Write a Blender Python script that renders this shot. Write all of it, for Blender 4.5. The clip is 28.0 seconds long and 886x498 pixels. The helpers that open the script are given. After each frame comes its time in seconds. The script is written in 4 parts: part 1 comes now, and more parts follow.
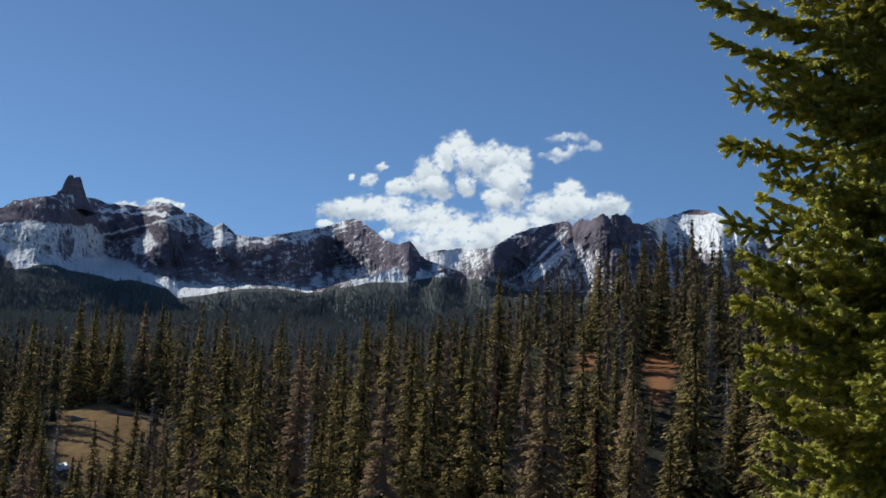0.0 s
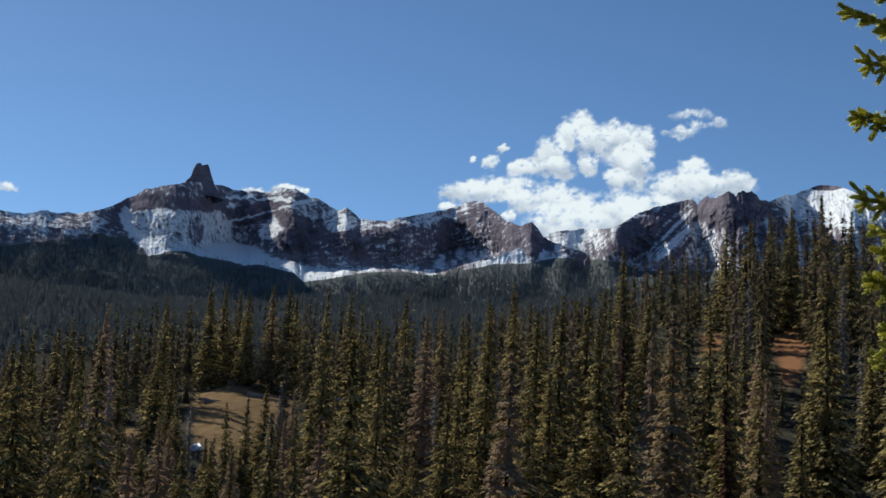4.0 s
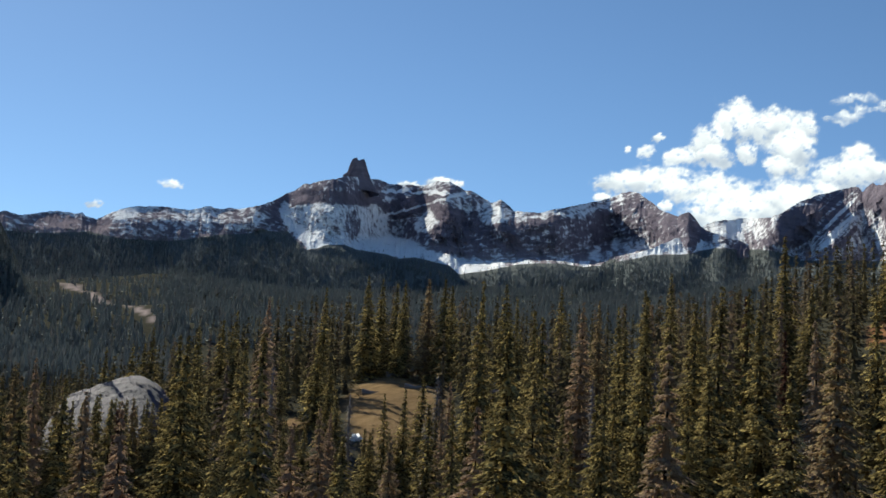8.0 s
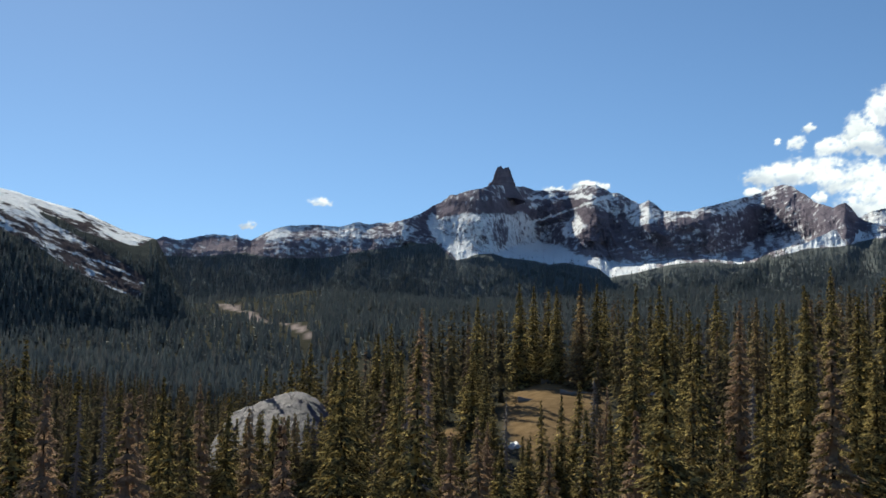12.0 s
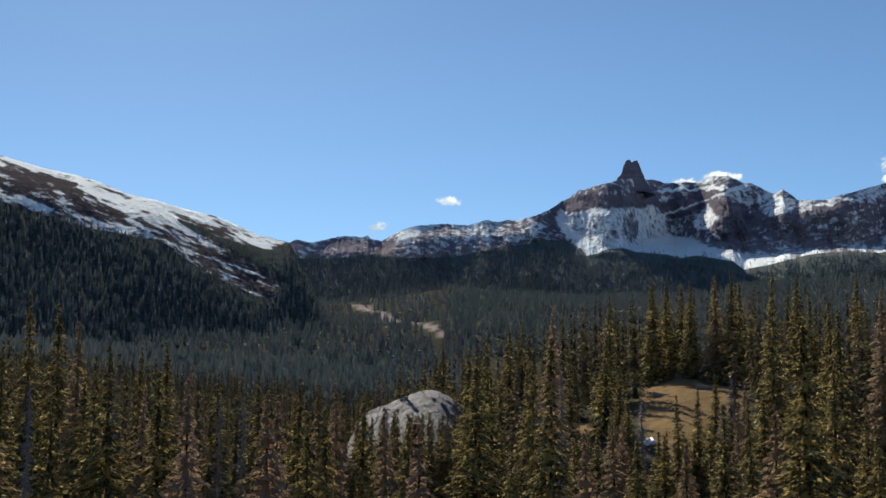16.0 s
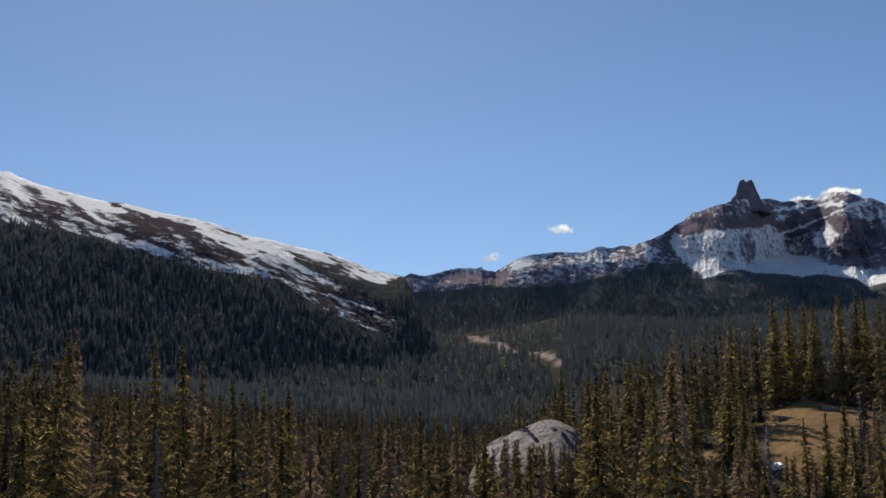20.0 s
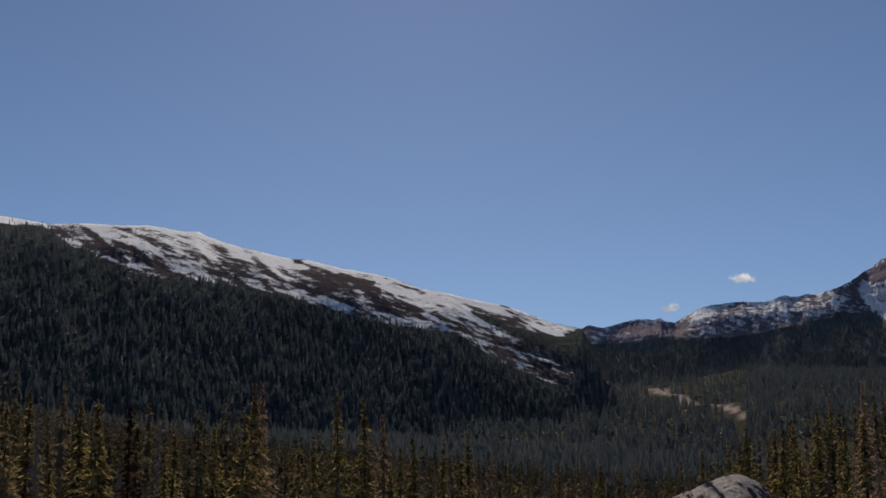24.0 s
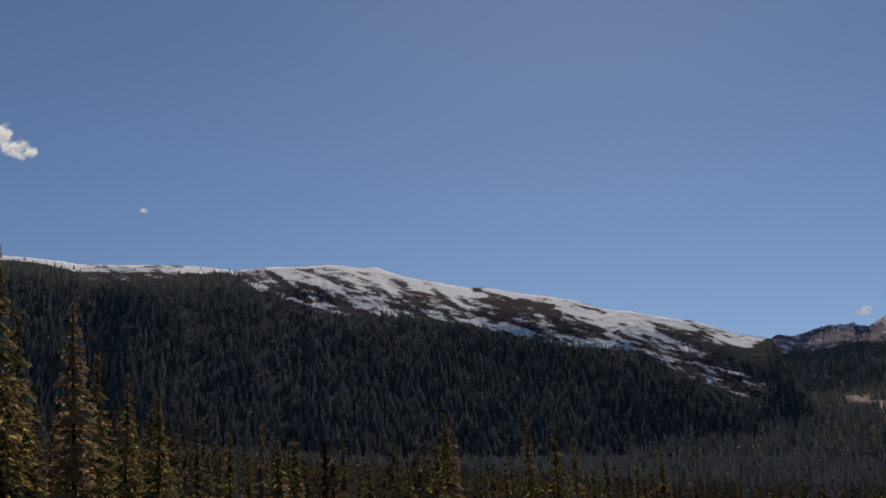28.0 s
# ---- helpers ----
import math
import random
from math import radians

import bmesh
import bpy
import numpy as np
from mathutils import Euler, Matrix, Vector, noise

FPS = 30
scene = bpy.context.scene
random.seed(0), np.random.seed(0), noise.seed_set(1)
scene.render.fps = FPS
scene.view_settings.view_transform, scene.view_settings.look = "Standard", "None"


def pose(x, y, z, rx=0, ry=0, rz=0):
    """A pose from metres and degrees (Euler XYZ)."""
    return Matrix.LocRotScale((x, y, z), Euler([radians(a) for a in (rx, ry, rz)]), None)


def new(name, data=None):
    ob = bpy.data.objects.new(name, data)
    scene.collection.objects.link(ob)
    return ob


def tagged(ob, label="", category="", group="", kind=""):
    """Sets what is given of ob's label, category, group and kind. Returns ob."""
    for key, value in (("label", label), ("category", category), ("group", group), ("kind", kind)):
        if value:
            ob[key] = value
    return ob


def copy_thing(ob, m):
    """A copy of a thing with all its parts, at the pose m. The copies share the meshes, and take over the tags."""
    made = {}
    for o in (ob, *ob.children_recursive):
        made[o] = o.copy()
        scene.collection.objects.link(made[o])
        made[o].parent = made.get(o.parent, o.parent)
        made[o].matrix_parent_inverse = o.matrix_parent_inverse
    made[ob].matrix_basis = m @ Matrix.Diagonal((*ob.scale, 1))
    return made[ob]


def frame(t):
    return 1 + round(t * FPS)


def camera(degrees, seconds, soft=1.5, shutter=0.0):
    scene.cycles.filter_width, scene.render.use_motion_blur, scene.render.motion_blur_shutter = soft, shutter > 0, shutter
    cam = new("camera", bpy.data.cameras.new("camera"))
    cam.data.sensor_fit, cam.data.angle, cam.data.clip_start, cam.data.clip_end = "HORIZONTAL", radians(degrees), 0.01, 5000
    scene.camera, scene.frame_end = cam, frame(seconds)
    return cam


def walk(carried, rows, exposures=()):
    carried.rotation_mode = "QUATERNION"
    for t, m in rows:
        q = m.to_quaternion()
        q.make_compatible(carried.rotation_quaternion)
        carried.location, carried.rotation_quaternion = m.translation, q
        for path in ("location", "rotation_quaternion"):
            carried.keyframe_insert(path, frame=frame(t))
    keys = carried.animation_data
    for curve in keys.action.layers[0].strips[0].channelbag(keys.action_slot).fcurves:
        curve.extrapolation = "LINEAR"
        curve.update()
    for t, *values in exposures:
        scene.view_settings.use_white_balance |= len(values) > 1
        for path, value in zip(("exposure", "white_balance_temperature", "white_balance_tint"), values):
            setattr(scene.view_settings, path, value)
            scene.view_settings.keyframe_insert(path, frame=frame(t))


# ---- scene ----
from bpy import data as D

EYE = 1.6
FOV = 38.42

# ---- the camera: it stands on one spot and pans from right to left ----
cam = camera(FOV, 28.0, soft=1.6)


def aim(yaw, pitch, roll):
    return pose(0, 0, EYE, 90 + pitch, 0, -yaw) @ pose(0, 0, 0, 0, 0, -roll)


# seconds, turn to the right, tilt up, roll of the picture
PAN = [
    (0, -2.23, 9.59, -2.24),
    (0.5, -2.58, 9.61, -2.62),
    (1, -3.44, 9.62, -2.81),
    (1.5, -4.15, 9.62, -2.72),
    (2, -4.79, 9.60, -2.62),
    (2.5, -5.25, 9.56, -2.56),
    (3, -5.93, 9.36, -2.28),
    (3.5, -6.96, 8.73, -2.17),
    (5.5, -10.04, 8.32, -2.58),
    (6, -11.27, 8.20, -2.42),
    (6.5, -12.13, 8.13, -2.24),
    (7, -13.16, 8.03, -2.50),
    (7.5, -13.72, 7.94, -2.82),
    (8, -14.79, 7.88, -2.74),
    (8.5, -15.94, 7.84, -2.52),
    (9, -16.81, 7.82, -2.27),
    (9.5, -17.57, 7.81, -1.72),
    (10, -18.85, 7.94, -1.19),
    (10.5, -19.28, 8.00, -0.60),
    (11, -19.80, 8.03, -0.47),
    (11.5, -20.69, 8.00, -0.77),
    (12, -21.55, 8.01, -0.87),
    (12.5, -22.94, 8.04, -0.44),
    (13, -23.90, 8.01, 0.23),
    (13.5, -24.90, 8.01, -0.20),
    (15.5, -26.35, 7.88, -0.02),
    (16, -27.43, 7.84, -0.22),
    (16.5, -28.79, 7.75, -0.17),
    (17, -29.16, 7.65, 0.38),
    (17.5, -30.08, 7.58, 0.77),
    (18, -30.92, 7.49, 0.52),
    (18.5, -31.78, 7.43, 0.29),
    (19, -32.25, 7.44, 0.14),
    (19.5, -32.11, 7.71, 0.62),
    (20, -32.58, 9.26, 1.25),
    (20.5, -32.88, 9.61, 1.45),
    (22.5, -34.14, 11.66, 1.80),
    (23, -35.57, 12.14, 1.24),
    (23.5, -38.61, 12.36, 0.60),
    (24, -40.61, 11.76, 0.73),
    (24.5, -41.69, 11.81, 1.23),
    (25, -43.18, 11.85, 1.69),
    (25.5, -43.93, 12.09, 2.17),
    (26, -44.49, 12.31, 2.66),
    (26.5, -45.17, 12.49, 2.76),
    (27, -46.17, 12.71, 2.61),
    (27.5, -47.73, 12.96, 2.75),
    (28, -48.70, 13.13, 3.18),
]
EXPOSURES = [(0, 0.27, 5950, 4), (3.5, 0.33, 5950, 3), (7, 0.72, 6300, 1), (13.5, 0.72, 6400, 0), (18, 0.7, 6550, 2), (20, 0.5, 6700, 8), (22.5, 0.08, 6850, 12),
    (28, -0.04, 6850, 12)]
walk(cam, [(t, aim(a, b, c)) for t, a, b, c in PAN], exposures=EXPOSURES)

# ---- sun and sky ----
SUN_AZ, SUN_EL = -41.4, 29.7
world = D.worlds.new("sky")
scene.world = world
world.use_nodes = True
wn = world.node_tree
sky = wn.nodes.new("ShaderNodeTexSky")
sky.sky_type = "NISHITA"
sky.sun_disc = False
sky.sun_elevation, sky.sun_rotation = radians(SUN_EL), radians(SUN_AZ)
sky.altitude, sky.air_density, sky.dust_density, sky.ozone_density = 3300, 1.0, 0.7, 4.0
wn.links.new(sky.outputs[0], wn.nodes["Background"].inputs[0])
wn.nodes["Background"].inputs[1].default_value = 0.066
sun = new("sun", D.lights.new("sun", "SUN"))
sun.data.energy, sun.data.angle, sun.data.color = 5.0, radians(0.53), (1.0, 0.91, 0.78)
sun.rotation_euler = (radians(90 - SUN_EL), 0, radians(180 - SUN_AZ))


# ---- numeric helpers ----
def polar(az, r, z):
    a = np.radians(az)
    return np.stack([r * np.sin(a), r * np.cos(a), z + 0 * r], -1)


def hashed(ix, iy, seed):
    n = (ix * 374761393 + iy * 668265263 + seed * 974711) & 0x7FFFFFFF
    n = ((n ^ (n >> 13)) * 1274126177) & 0x7FFFFFFF
    return ((n ^ (n >> 16)) & 0xFFFF) / 65535.0


def vnoise(x, y, seed=0):
    ix, iy = np.floor(x).astype(np.int64), np.floor(y).astype(np.int64)
    fx, fy = x - ix, y - iy
    fx, fy = fx * fx * (3 - 2 * fx), fy * fy * (3 - 2 * fy)
    a, b = hashed(ix, iy, seed), hashed(ix + 1, iy, seed)
    c, d = hashed(ix, iy + 1, seed), hashed(ix + 1, iy + 1, seed)
    return (a + (b - a) * fx) * (1 - fy) + (c + (d - c) * fx) * fy


def fbm(x, y, octaves=5, seed=0, gain=0.5):
    total, amp, norm = 0.0, 1.0, 0.0
    for k in range(octaves):
        total = total + amp * vnoise(x * 2 ** k + 17.3 * k, y * 2 ** k - 9.1 * k, seed + k)
        norm += amp
        amp *= gain
    return total / norm


def ridged(x, y, octaves=5, seed=0, gain=0.55):
    total, amp, norm = 0.0, 1.0, 0.0
    for k in range(octaves):
        n = 1 - np.abs(2 * vnoise(x * 2 ** k + 5.7 * k, y * 2 ** k + 3.3 * k, seed + k) - 1)
        total = total + amp * n * n
        norm += amp
        amp *= gain
    return total / norm


def smooth(a, b, x):
    t = np.clip((x - a) / (b - a), 0, 1)
    return t * t * (3 - 2 * t)


def table(pairs, x):
    p = np.array(pairs)
    return np.interp(x, p[:, 0], p[:, 1])


def mesh_of(name, verts, faces, material=None, smooth_shade=False):
    """A mesh from arrays; all faces have the same number of corners."""
    me = D.meshes.new(name)
    verts, faces = np.asarray(verts, np.float32), np.asarray(faces, np.int32)
    k = faces.shape[1]
    me.vertices.add(len(verts))
    me.vertices.foreach_set("co", verts.ravel())
    me.loops.add(faces.size)
    me.loops.foreach_set("vertex_index", faces.ravel())
    me.polygons.add(len(faces))
    me.polygons.foreach_set("loop_start", np.arange(0, faces.size, k, dtype=np.int32))
    me.polygons.foreach_set("use_smooth", np.full(len(faces), smooth_shade))
    me.update(calc_edges=True)
    if material:
        me.materials.append(material)
    return me


def grid_faces(rows, cols):
    i = np.arange((rows - 1) * cols).reshape(rows - 1, cols)[:, :-1]
    return np.stack([i, i + 1, i + cols + 1, i + cols], -1).reshape(-1, 4)


def attribute(me, name, values):
    me.attributes.new(name, "FLOAT", "POINT").data.foreach_set("value", np.asarray(values, np.float32).ravel())


def part(name, me, parent, label=""):
    ob = new(name, me)
    ob.parent = parent
    return tagged(ob, label)


# ---- materials ----
def material(name):
    m = D.materials.new(name)
    m.use_nodes = True
    nt = m.node_tree
    return m, nt, nt.nodes["Principled BSDF"]


def node(nt, kind, **inputs):
    n = nt.nodes.new(kind)
    for k, v in inputs.items():
        n.inputs[k.replace("_", " ")].default_value = v
    return n


def mixed(nt, fac, a, b):
    """Colour mix; fac, a and b are sockets or values."""
    n = nt.nodes.new("ShaderNodeMix")
    n.data_type = "RGBA"
    for i, v in ((0, fac), (6, a), (7, b)):
        if hasattr(v, "is_linked"):
            nt.links.new(v, n.inputs[i])
        else:
            n.inputs[i].default_value = (*v, 1) if isinstance(v, tuple) else v
    return n.outputs[2]


def noise_tex(nt, scale, detail=5, vector=None, rough=0.55):
    n = node(nt, "ShaderNodeTexNoise", Scale=scale, Detail=detail, Roughness=rough)
    if vector is not None:
        nt.links.new(vector, n.inputs["Vector"])
    return n.outputs["Fac"]


def ramp(nt, fac, lo, hi, a=0.0, b=1.0):
    n = nt.nodes.new("ShaderNodeMapRange")
    n.interpolation_type = "SMOOTHSTEP"
    nt.links.new(fac, n.inputs[0])
    for i, v in ((1, lo), (2, hi), (3, a), (4, b)):
        n.inputs[i].default_value = v
    return n.outputs[0]


def maths(nt, op, a, b):
    n = nt.nodes.new("ShaderNodeMath")
    n.operation = op
    for i, v in ((0, a), (1, b)):
        if hasattr(v, "is_linked"):
            nt.links.new(v, n.inputs[i])
        else:
            n.inputs[i].default_value = v
    return n.outputs[0]


def bump(nt, bsdf, height, strength, distance):
    n = node(nt, "ShaderNodeBump", Strength=strength, Distance=distance)
    nt.links.new(height, n.inputs["Height"])
    nt.links.new(n.outputs[0], bsdf.inputs["Normal"])


def attr(nt, name):
    n = nt.nodes.new("ShaderNodeAttribute")
    n.attribute_name = name
    return n.outputs["Fac"]


def place(nt):
    return nt.nodes.new("ShaderNodeTexCoord").outputs["Object"]


def foliage(name, dark, light, dry, clear=0.3, per_object=True):
    m, nt, bsdf = material(name)
    rnd = nt.nodes.new("ShaderNodeObjectInfo").outputs["Random"]
    isl = nt.nodes.new("ShaderNodeNewGeometry").outputs["Random Per Island"]
    col = mixed(nt, ramp(nt, isl, 0.2, 1.1), dark, light)
    which = rnd if per_object else attr(nt, "tone")
    col = mixed(nt, ramp(nt, which, 0.66, 1.0, 0.0, 0.85), col, dry)
    nt.links.new(col, bsdf.inputs["Base Color"])
    bsdf.inputs["Roughness"].default_value = 0.6
    bsdf.inputs["Specular IOR Level"].default_value = 0.0
    tr = nt.nodes.new("ShaderNodeBsdfTranslucent")
    nt.links.new(col, tr.inputs[0])
    mx = node(nt, "ShaderNodeMixShader", Fac=clear)
    nt.links.new(bsdf.outputs[0], mx.inputs[1])
    nt.links.new(tr.outputs[0], mx.inputs[2])
    nt.links.new(mx.outputs[0], nt.nodes["Material Output"].inputs[0])
    return m


M_SPRUCE = foliage("spruce_needles", (0.088, 0.072, 0.038), (0.58, 0.465, 0.195), (0.40, 0.285, 0.215), 0.36)
# near-black for the crowns' core cones: the shade between boughs as colour
M_INNER = foliage("crown_core_shade", (0.02, 0.018, 0.013), (0.04, 0.034, 0.024), (0.04, 0.03, 0.022), 0.0)
M_RED = foliage("dead_red_needles", (0.06, 0.028, 0.02), (0.13, 0.07, 0.05), (0.10, 0.06, 0.045), 0.15)
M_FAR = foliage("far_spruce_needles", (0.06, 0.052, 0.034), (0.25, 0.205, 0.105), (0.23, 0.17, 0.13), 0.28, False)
# needle colour lightened and blued, so it carries the air haze of distance
M_DISTANT = foliage("hazed_distant_needles", (0.20, 0.222, 0.232), (0.255, 0.268, 0.268), (0.265, 0.26, 0.255), 0.68, False)
M_NEAR = foliage("near_spruce_needles", (0.30, 0.31, 0.08), (0.80, 0.75, 0.20), (0.60, 0.56, 0.14), 0.55)

M_BARK, _n, _b = material("spruce_bark")
_c = noise_tex(_n, 9.0, 6, place(_n))
_n.links.new(mixed(_n, _c, (0.05, 0.035, 0.028), (0.16, 0.12, 0.095)), _b.inputs["Base Color"])
_b.inputs["Roughness"].default_value = 0.9
bump(_n, _b, _c, 0.6, 0.02)

M_DEAD, _n, _b = material("weathered_dead_wood")
_c = noise_tex(_n, 5.0, 6, place(_n))
_n.links.new(mixed(_n, _c, (0.13, 0.11, 0.103), (0.32, 0.28, 0.265)), _b.inputs["Base Color"])
_b.inputs["Roughness"].default_value = 0.9

M_GROUND, _n, _b = material("forest_floor")
_p = place(_n)
_c = mixed(_n, ramp(_n, noise_tex(_n, 0.15, 6, _p), 0.35, 0.65), (0.05, 0.052, 0.042), (0.085, 0.08, 0.062))
_c = mixed(_n, noise_tex(_n, 3.0, 6, _p), _c, (0.05, 0.046, 0.034))
_g = mixed(_n, ramp(_n, noise_tex(_n, 0.35, 7, _p), 0.3, 0.7), (0.165, 0.11, 0.06), (0.26, 0.178, 0.10))
_g = mixed(_n, ramp(_n, noise_tex(_n, 2.2, 5, _p), 0.45, 0.75), _g, (0.15, 0.098, 0.05))
_c = mixed(_n, attr(_n, "meadow"), _c, _g)
_c = mixed(_n, attr(_n, "heath"), _c, mixed(_n, noise_tex(_n, 1.2, 6, _p), (0.22, 0.10, 0.05), (0.36, 0.19, 0.10)))
_c = mixed(_n, attr(_n, "stones"), _c, mixed(_n, noise_tex(_n, 0.25, 6, _p), (0.22, 0.17, 0.16), (0.42, 0.35, 0.34)))
_n.links.new(_c, _b.inputs["Base Color"])
_b.inputs["Roughness"].default_value = 0.95
_b.inputs["Specular IOR Level"].default_value = 0.0
bump(_n, _b, noise_tex(_n, 2.0, 7, _p), 0.6, 0.3)


def mountain_material(name, rock_a, rock_b, scree, wood_a, wood_b):
    m, nt, bsdf = material(name)
    p = place(nt)
    sep = nt.nodes.new("ShaderNodeSeparateXYZ")
    nt.links.new(p, sep.inputs[0])
    wob = maths(nt, "MULTIPLY", noise_tex(nt, 0.004, 4, p), 90.0)
    height = maths(nt, "ADD", sep.outputs[2], wob)
    comb = nt.nodes.new("ShaderNodeCombineXYZ")
    nt.links.new(height, comb.inputs[2])
    strata = noise_tex(nt, 0.075, 6, comb.outputs[0], 0.75)
    grain = noise_tex(nt, 0.02, 8, p, 0.65)
    rock = mixed(nt, ramp(nt, strata, 0.2, 0.8), rock_a, rock_b)
    rock = mixed(nt, ramp(nt, grain, 0.4, 0.7, 0, 0.6), rock, tuple(0.6 * c for c in rock_a))
    rock = mixed(nt, attr(nt, "scree"), rock, scree)
    fine = noise_tex(nt, 0.05, 9, p, 0.75)
    cover = maths(nt, "ADD", attr(nt, "snow"), maths(nt, "MULTIPLY", maths(nt, "SUBTRACT", fine, 0.5), 1.75))
    down = nt.nodes.new("ShaderNodeMapping")
    down.inputs["Scale"].default_value = (1.0, 1.0, 0.22)
    nt.links.new(p, down.inputs["Vector"])
    chutes = noise_tex(nt, 0.028, 6, down.outputs[0], 0.65)
    cover = maths(nt, "ADD", cover, maths(nt, "MULTIPLY", maths(nt, "SUBTRACT", chutes, 0.5), 0.36))
    cover = maths(nt, "ADD", cover, maths(nt, "MULTIPLY", maths(nt, "SUBTRACT", strata, 0.5), 0.7))
    col = mixed(nt, ramp(nt, cover, 0.33, 0.67), rock, (0.87, 0.88, 0.91))
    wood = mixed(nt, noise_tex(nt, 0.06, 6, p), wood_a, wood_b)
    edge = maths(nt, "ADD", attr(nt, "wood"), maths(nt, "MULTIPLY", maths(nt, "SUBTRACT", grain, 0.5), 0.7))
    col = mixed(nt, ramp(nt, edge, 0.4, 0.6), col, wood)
    nt.links.new(col, bsdf.inputs["Base Color"])
    bsdf.inputs["Roughness"].default_value = 0.85
    bsdf.inputs["Specular IOR Level"].default_value = 0.0
    bump(nt, bsdf, grain, 0.8, 18.0)
    return m


# the massif's two wood colours are lifted and blued in place of haze
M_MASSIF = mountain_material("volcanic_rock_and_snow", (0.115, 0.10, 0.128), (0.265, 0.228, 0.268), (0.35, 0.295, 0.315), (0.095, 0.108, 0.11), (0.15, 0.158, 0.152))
M_SLOPE = mountain_material("alpine_grass_and_snow", (0.05, 0.043, 0.049), (0.085, 0.072, 0.077), (0.12, 0.098, 0.10), (0.05, 0.056, 0.055), (0.085, 0.09, 0.082))

# ---- ground ----
RADII = [0, 40, 80, 130, 200, 280, 380, 650, 1200, 3300]
LAND = {
    -130: [0, -1, -2, 0, 8, 20, 40, 90, 150, 200],
    -72: [0, -2, -3, -1, 6, 14, 24, 60, 100, 150],
    -50: [0, -4, -9, -12, -8, -3, 4, 25, 70, 150],
    -33: [0, -7, -16, -21, -20, -17, -13, 2, 52, 345],
    -24: [0, -7, -15, -16, -4, 5, 9, -4, 38, 360],
    -17: [0, -7, -15, -13, 2, 13, 18, 0, 40, 345],
    -7: [0, -7, -15, -12, 2, 12, 18, 0, 42, 375],
    6: [0, -5, -12, -9, 10, 30, 47, 36, 60, 440],
    22: [0, -3, -8, -4, 12, 34, 54, 45, 70, 440],
    120: [0, 1, 3, 7, 15, 24, 36, 60, 100, 200],
}
LAND_AZ = np.array([-240.0] + list(LAND))
LAND_Z = np.array([LAND[120]] + list(LAND.values()), float)


def ground_z(az, r):
    az, r = np.broadcast_arrays(np.asarray(az, float), np.asarray(r, float))
    cols = np.stack([np.interp(az.ravel(), LAND_AZ, LAND_Z[:, k]) for k in range(len(RADII))], -1)
    rr = r.ravel()
    k = np.clip(np.searchsorted(RADII, rr, side="right") - 1, 0, len(RADII) - 2)
    R = np.array(RADII, float)
    t = np.clip((rr - R[k]) / (R[k + 1] - R[k]), 0, 1)
    i = np.arange(len(rr))
    z = cols[i, k] * (1 - t) + cols[i, k + 1] * t
    x, y = rr * np.sin(np.radians(az.ravel())), rr * np.cos(np.radians(az.ravel()))
    z += (fbm(x / 45 + 31, y / 45 + 7, 4, 3) - 0.5) * 5 * smooth(40, 160, rr)
    z += (fbm(x / 260 + 11, y / 260 + 3, 3, 5) - 0.5) * 50 * smooth(600, 1400, rr)
    return z.reshape(r.shape)


def blob(az, r, az0, r0, da, dr):
    w = ((az - az0) / da) ** 2 + ((r - r0) / dr) ** 2
    return smooth(1.25, 0.75, w + 0.5 * (fbm(az * 2, r / 9, 3, 21) - 0.5))


def meadow_mask(az, r):
    return np.maximum.reduce([blob(az, r, -16.5, 225, 2.3, 50), blob(az, r, -21.05, 208, 0.6, 14), blob(az, r, -24.9, 128, 1.0, 16)])


def heath_mask(az, r):
    return np.maximum.reduce([blob(az, r, 4.3, 256, 0.5, 13), blob(az, r, 7.7, 246, 0.7, 36), blob(az, r, 10.05, 286, 0.35, 12)])


def slide_mask(az, r):
    """A pale stony streak on the valley floor."""
    t = np.clip((az + 31.4) / 3.9, 0, 1)
    mid = 2500 - 820 * t
    w = np.abs(r - mid) / (75 - 30 * t) + 1.6 * (fbm(az * 3, r / 60, 3, 61) - 0.5)
    return smooth(1.0, 0.6, w) * smooth(-31.7, -31.4, az) * smooth(-27.2, -27.6, az)


def build_ground():
    radii = np.concatenate([np.linspace(0, 30, 8), np.linspace(34, 400, 110), np.geomspace(410, 4900, 90)])
    azs = np.concatenate([np.linspace(-240, -82, 40), np.linspace(-80, 26, 320), np.linspace(28, 120, 24)])
    A, R = np.meshgrid(azs, radii)
    Z = ground_z(A, R)
    me = mesh_of("ground", polar(A, R, Z).reshape(-1, 3), grid_faces(len(radii), len(azs)), M_GROUND, True)
    attribute(me, "meadow", meadow_mask(A, R))
    attribute(me, "heath", heath_mask(A, R))
    attribute(me, "stones", slide_mask(A, R))
    ob = new("ground", me)
    tagged(ob, "wooded valley floor with dry autumn meadow grass", "ground", kind="structure")


build_ground()


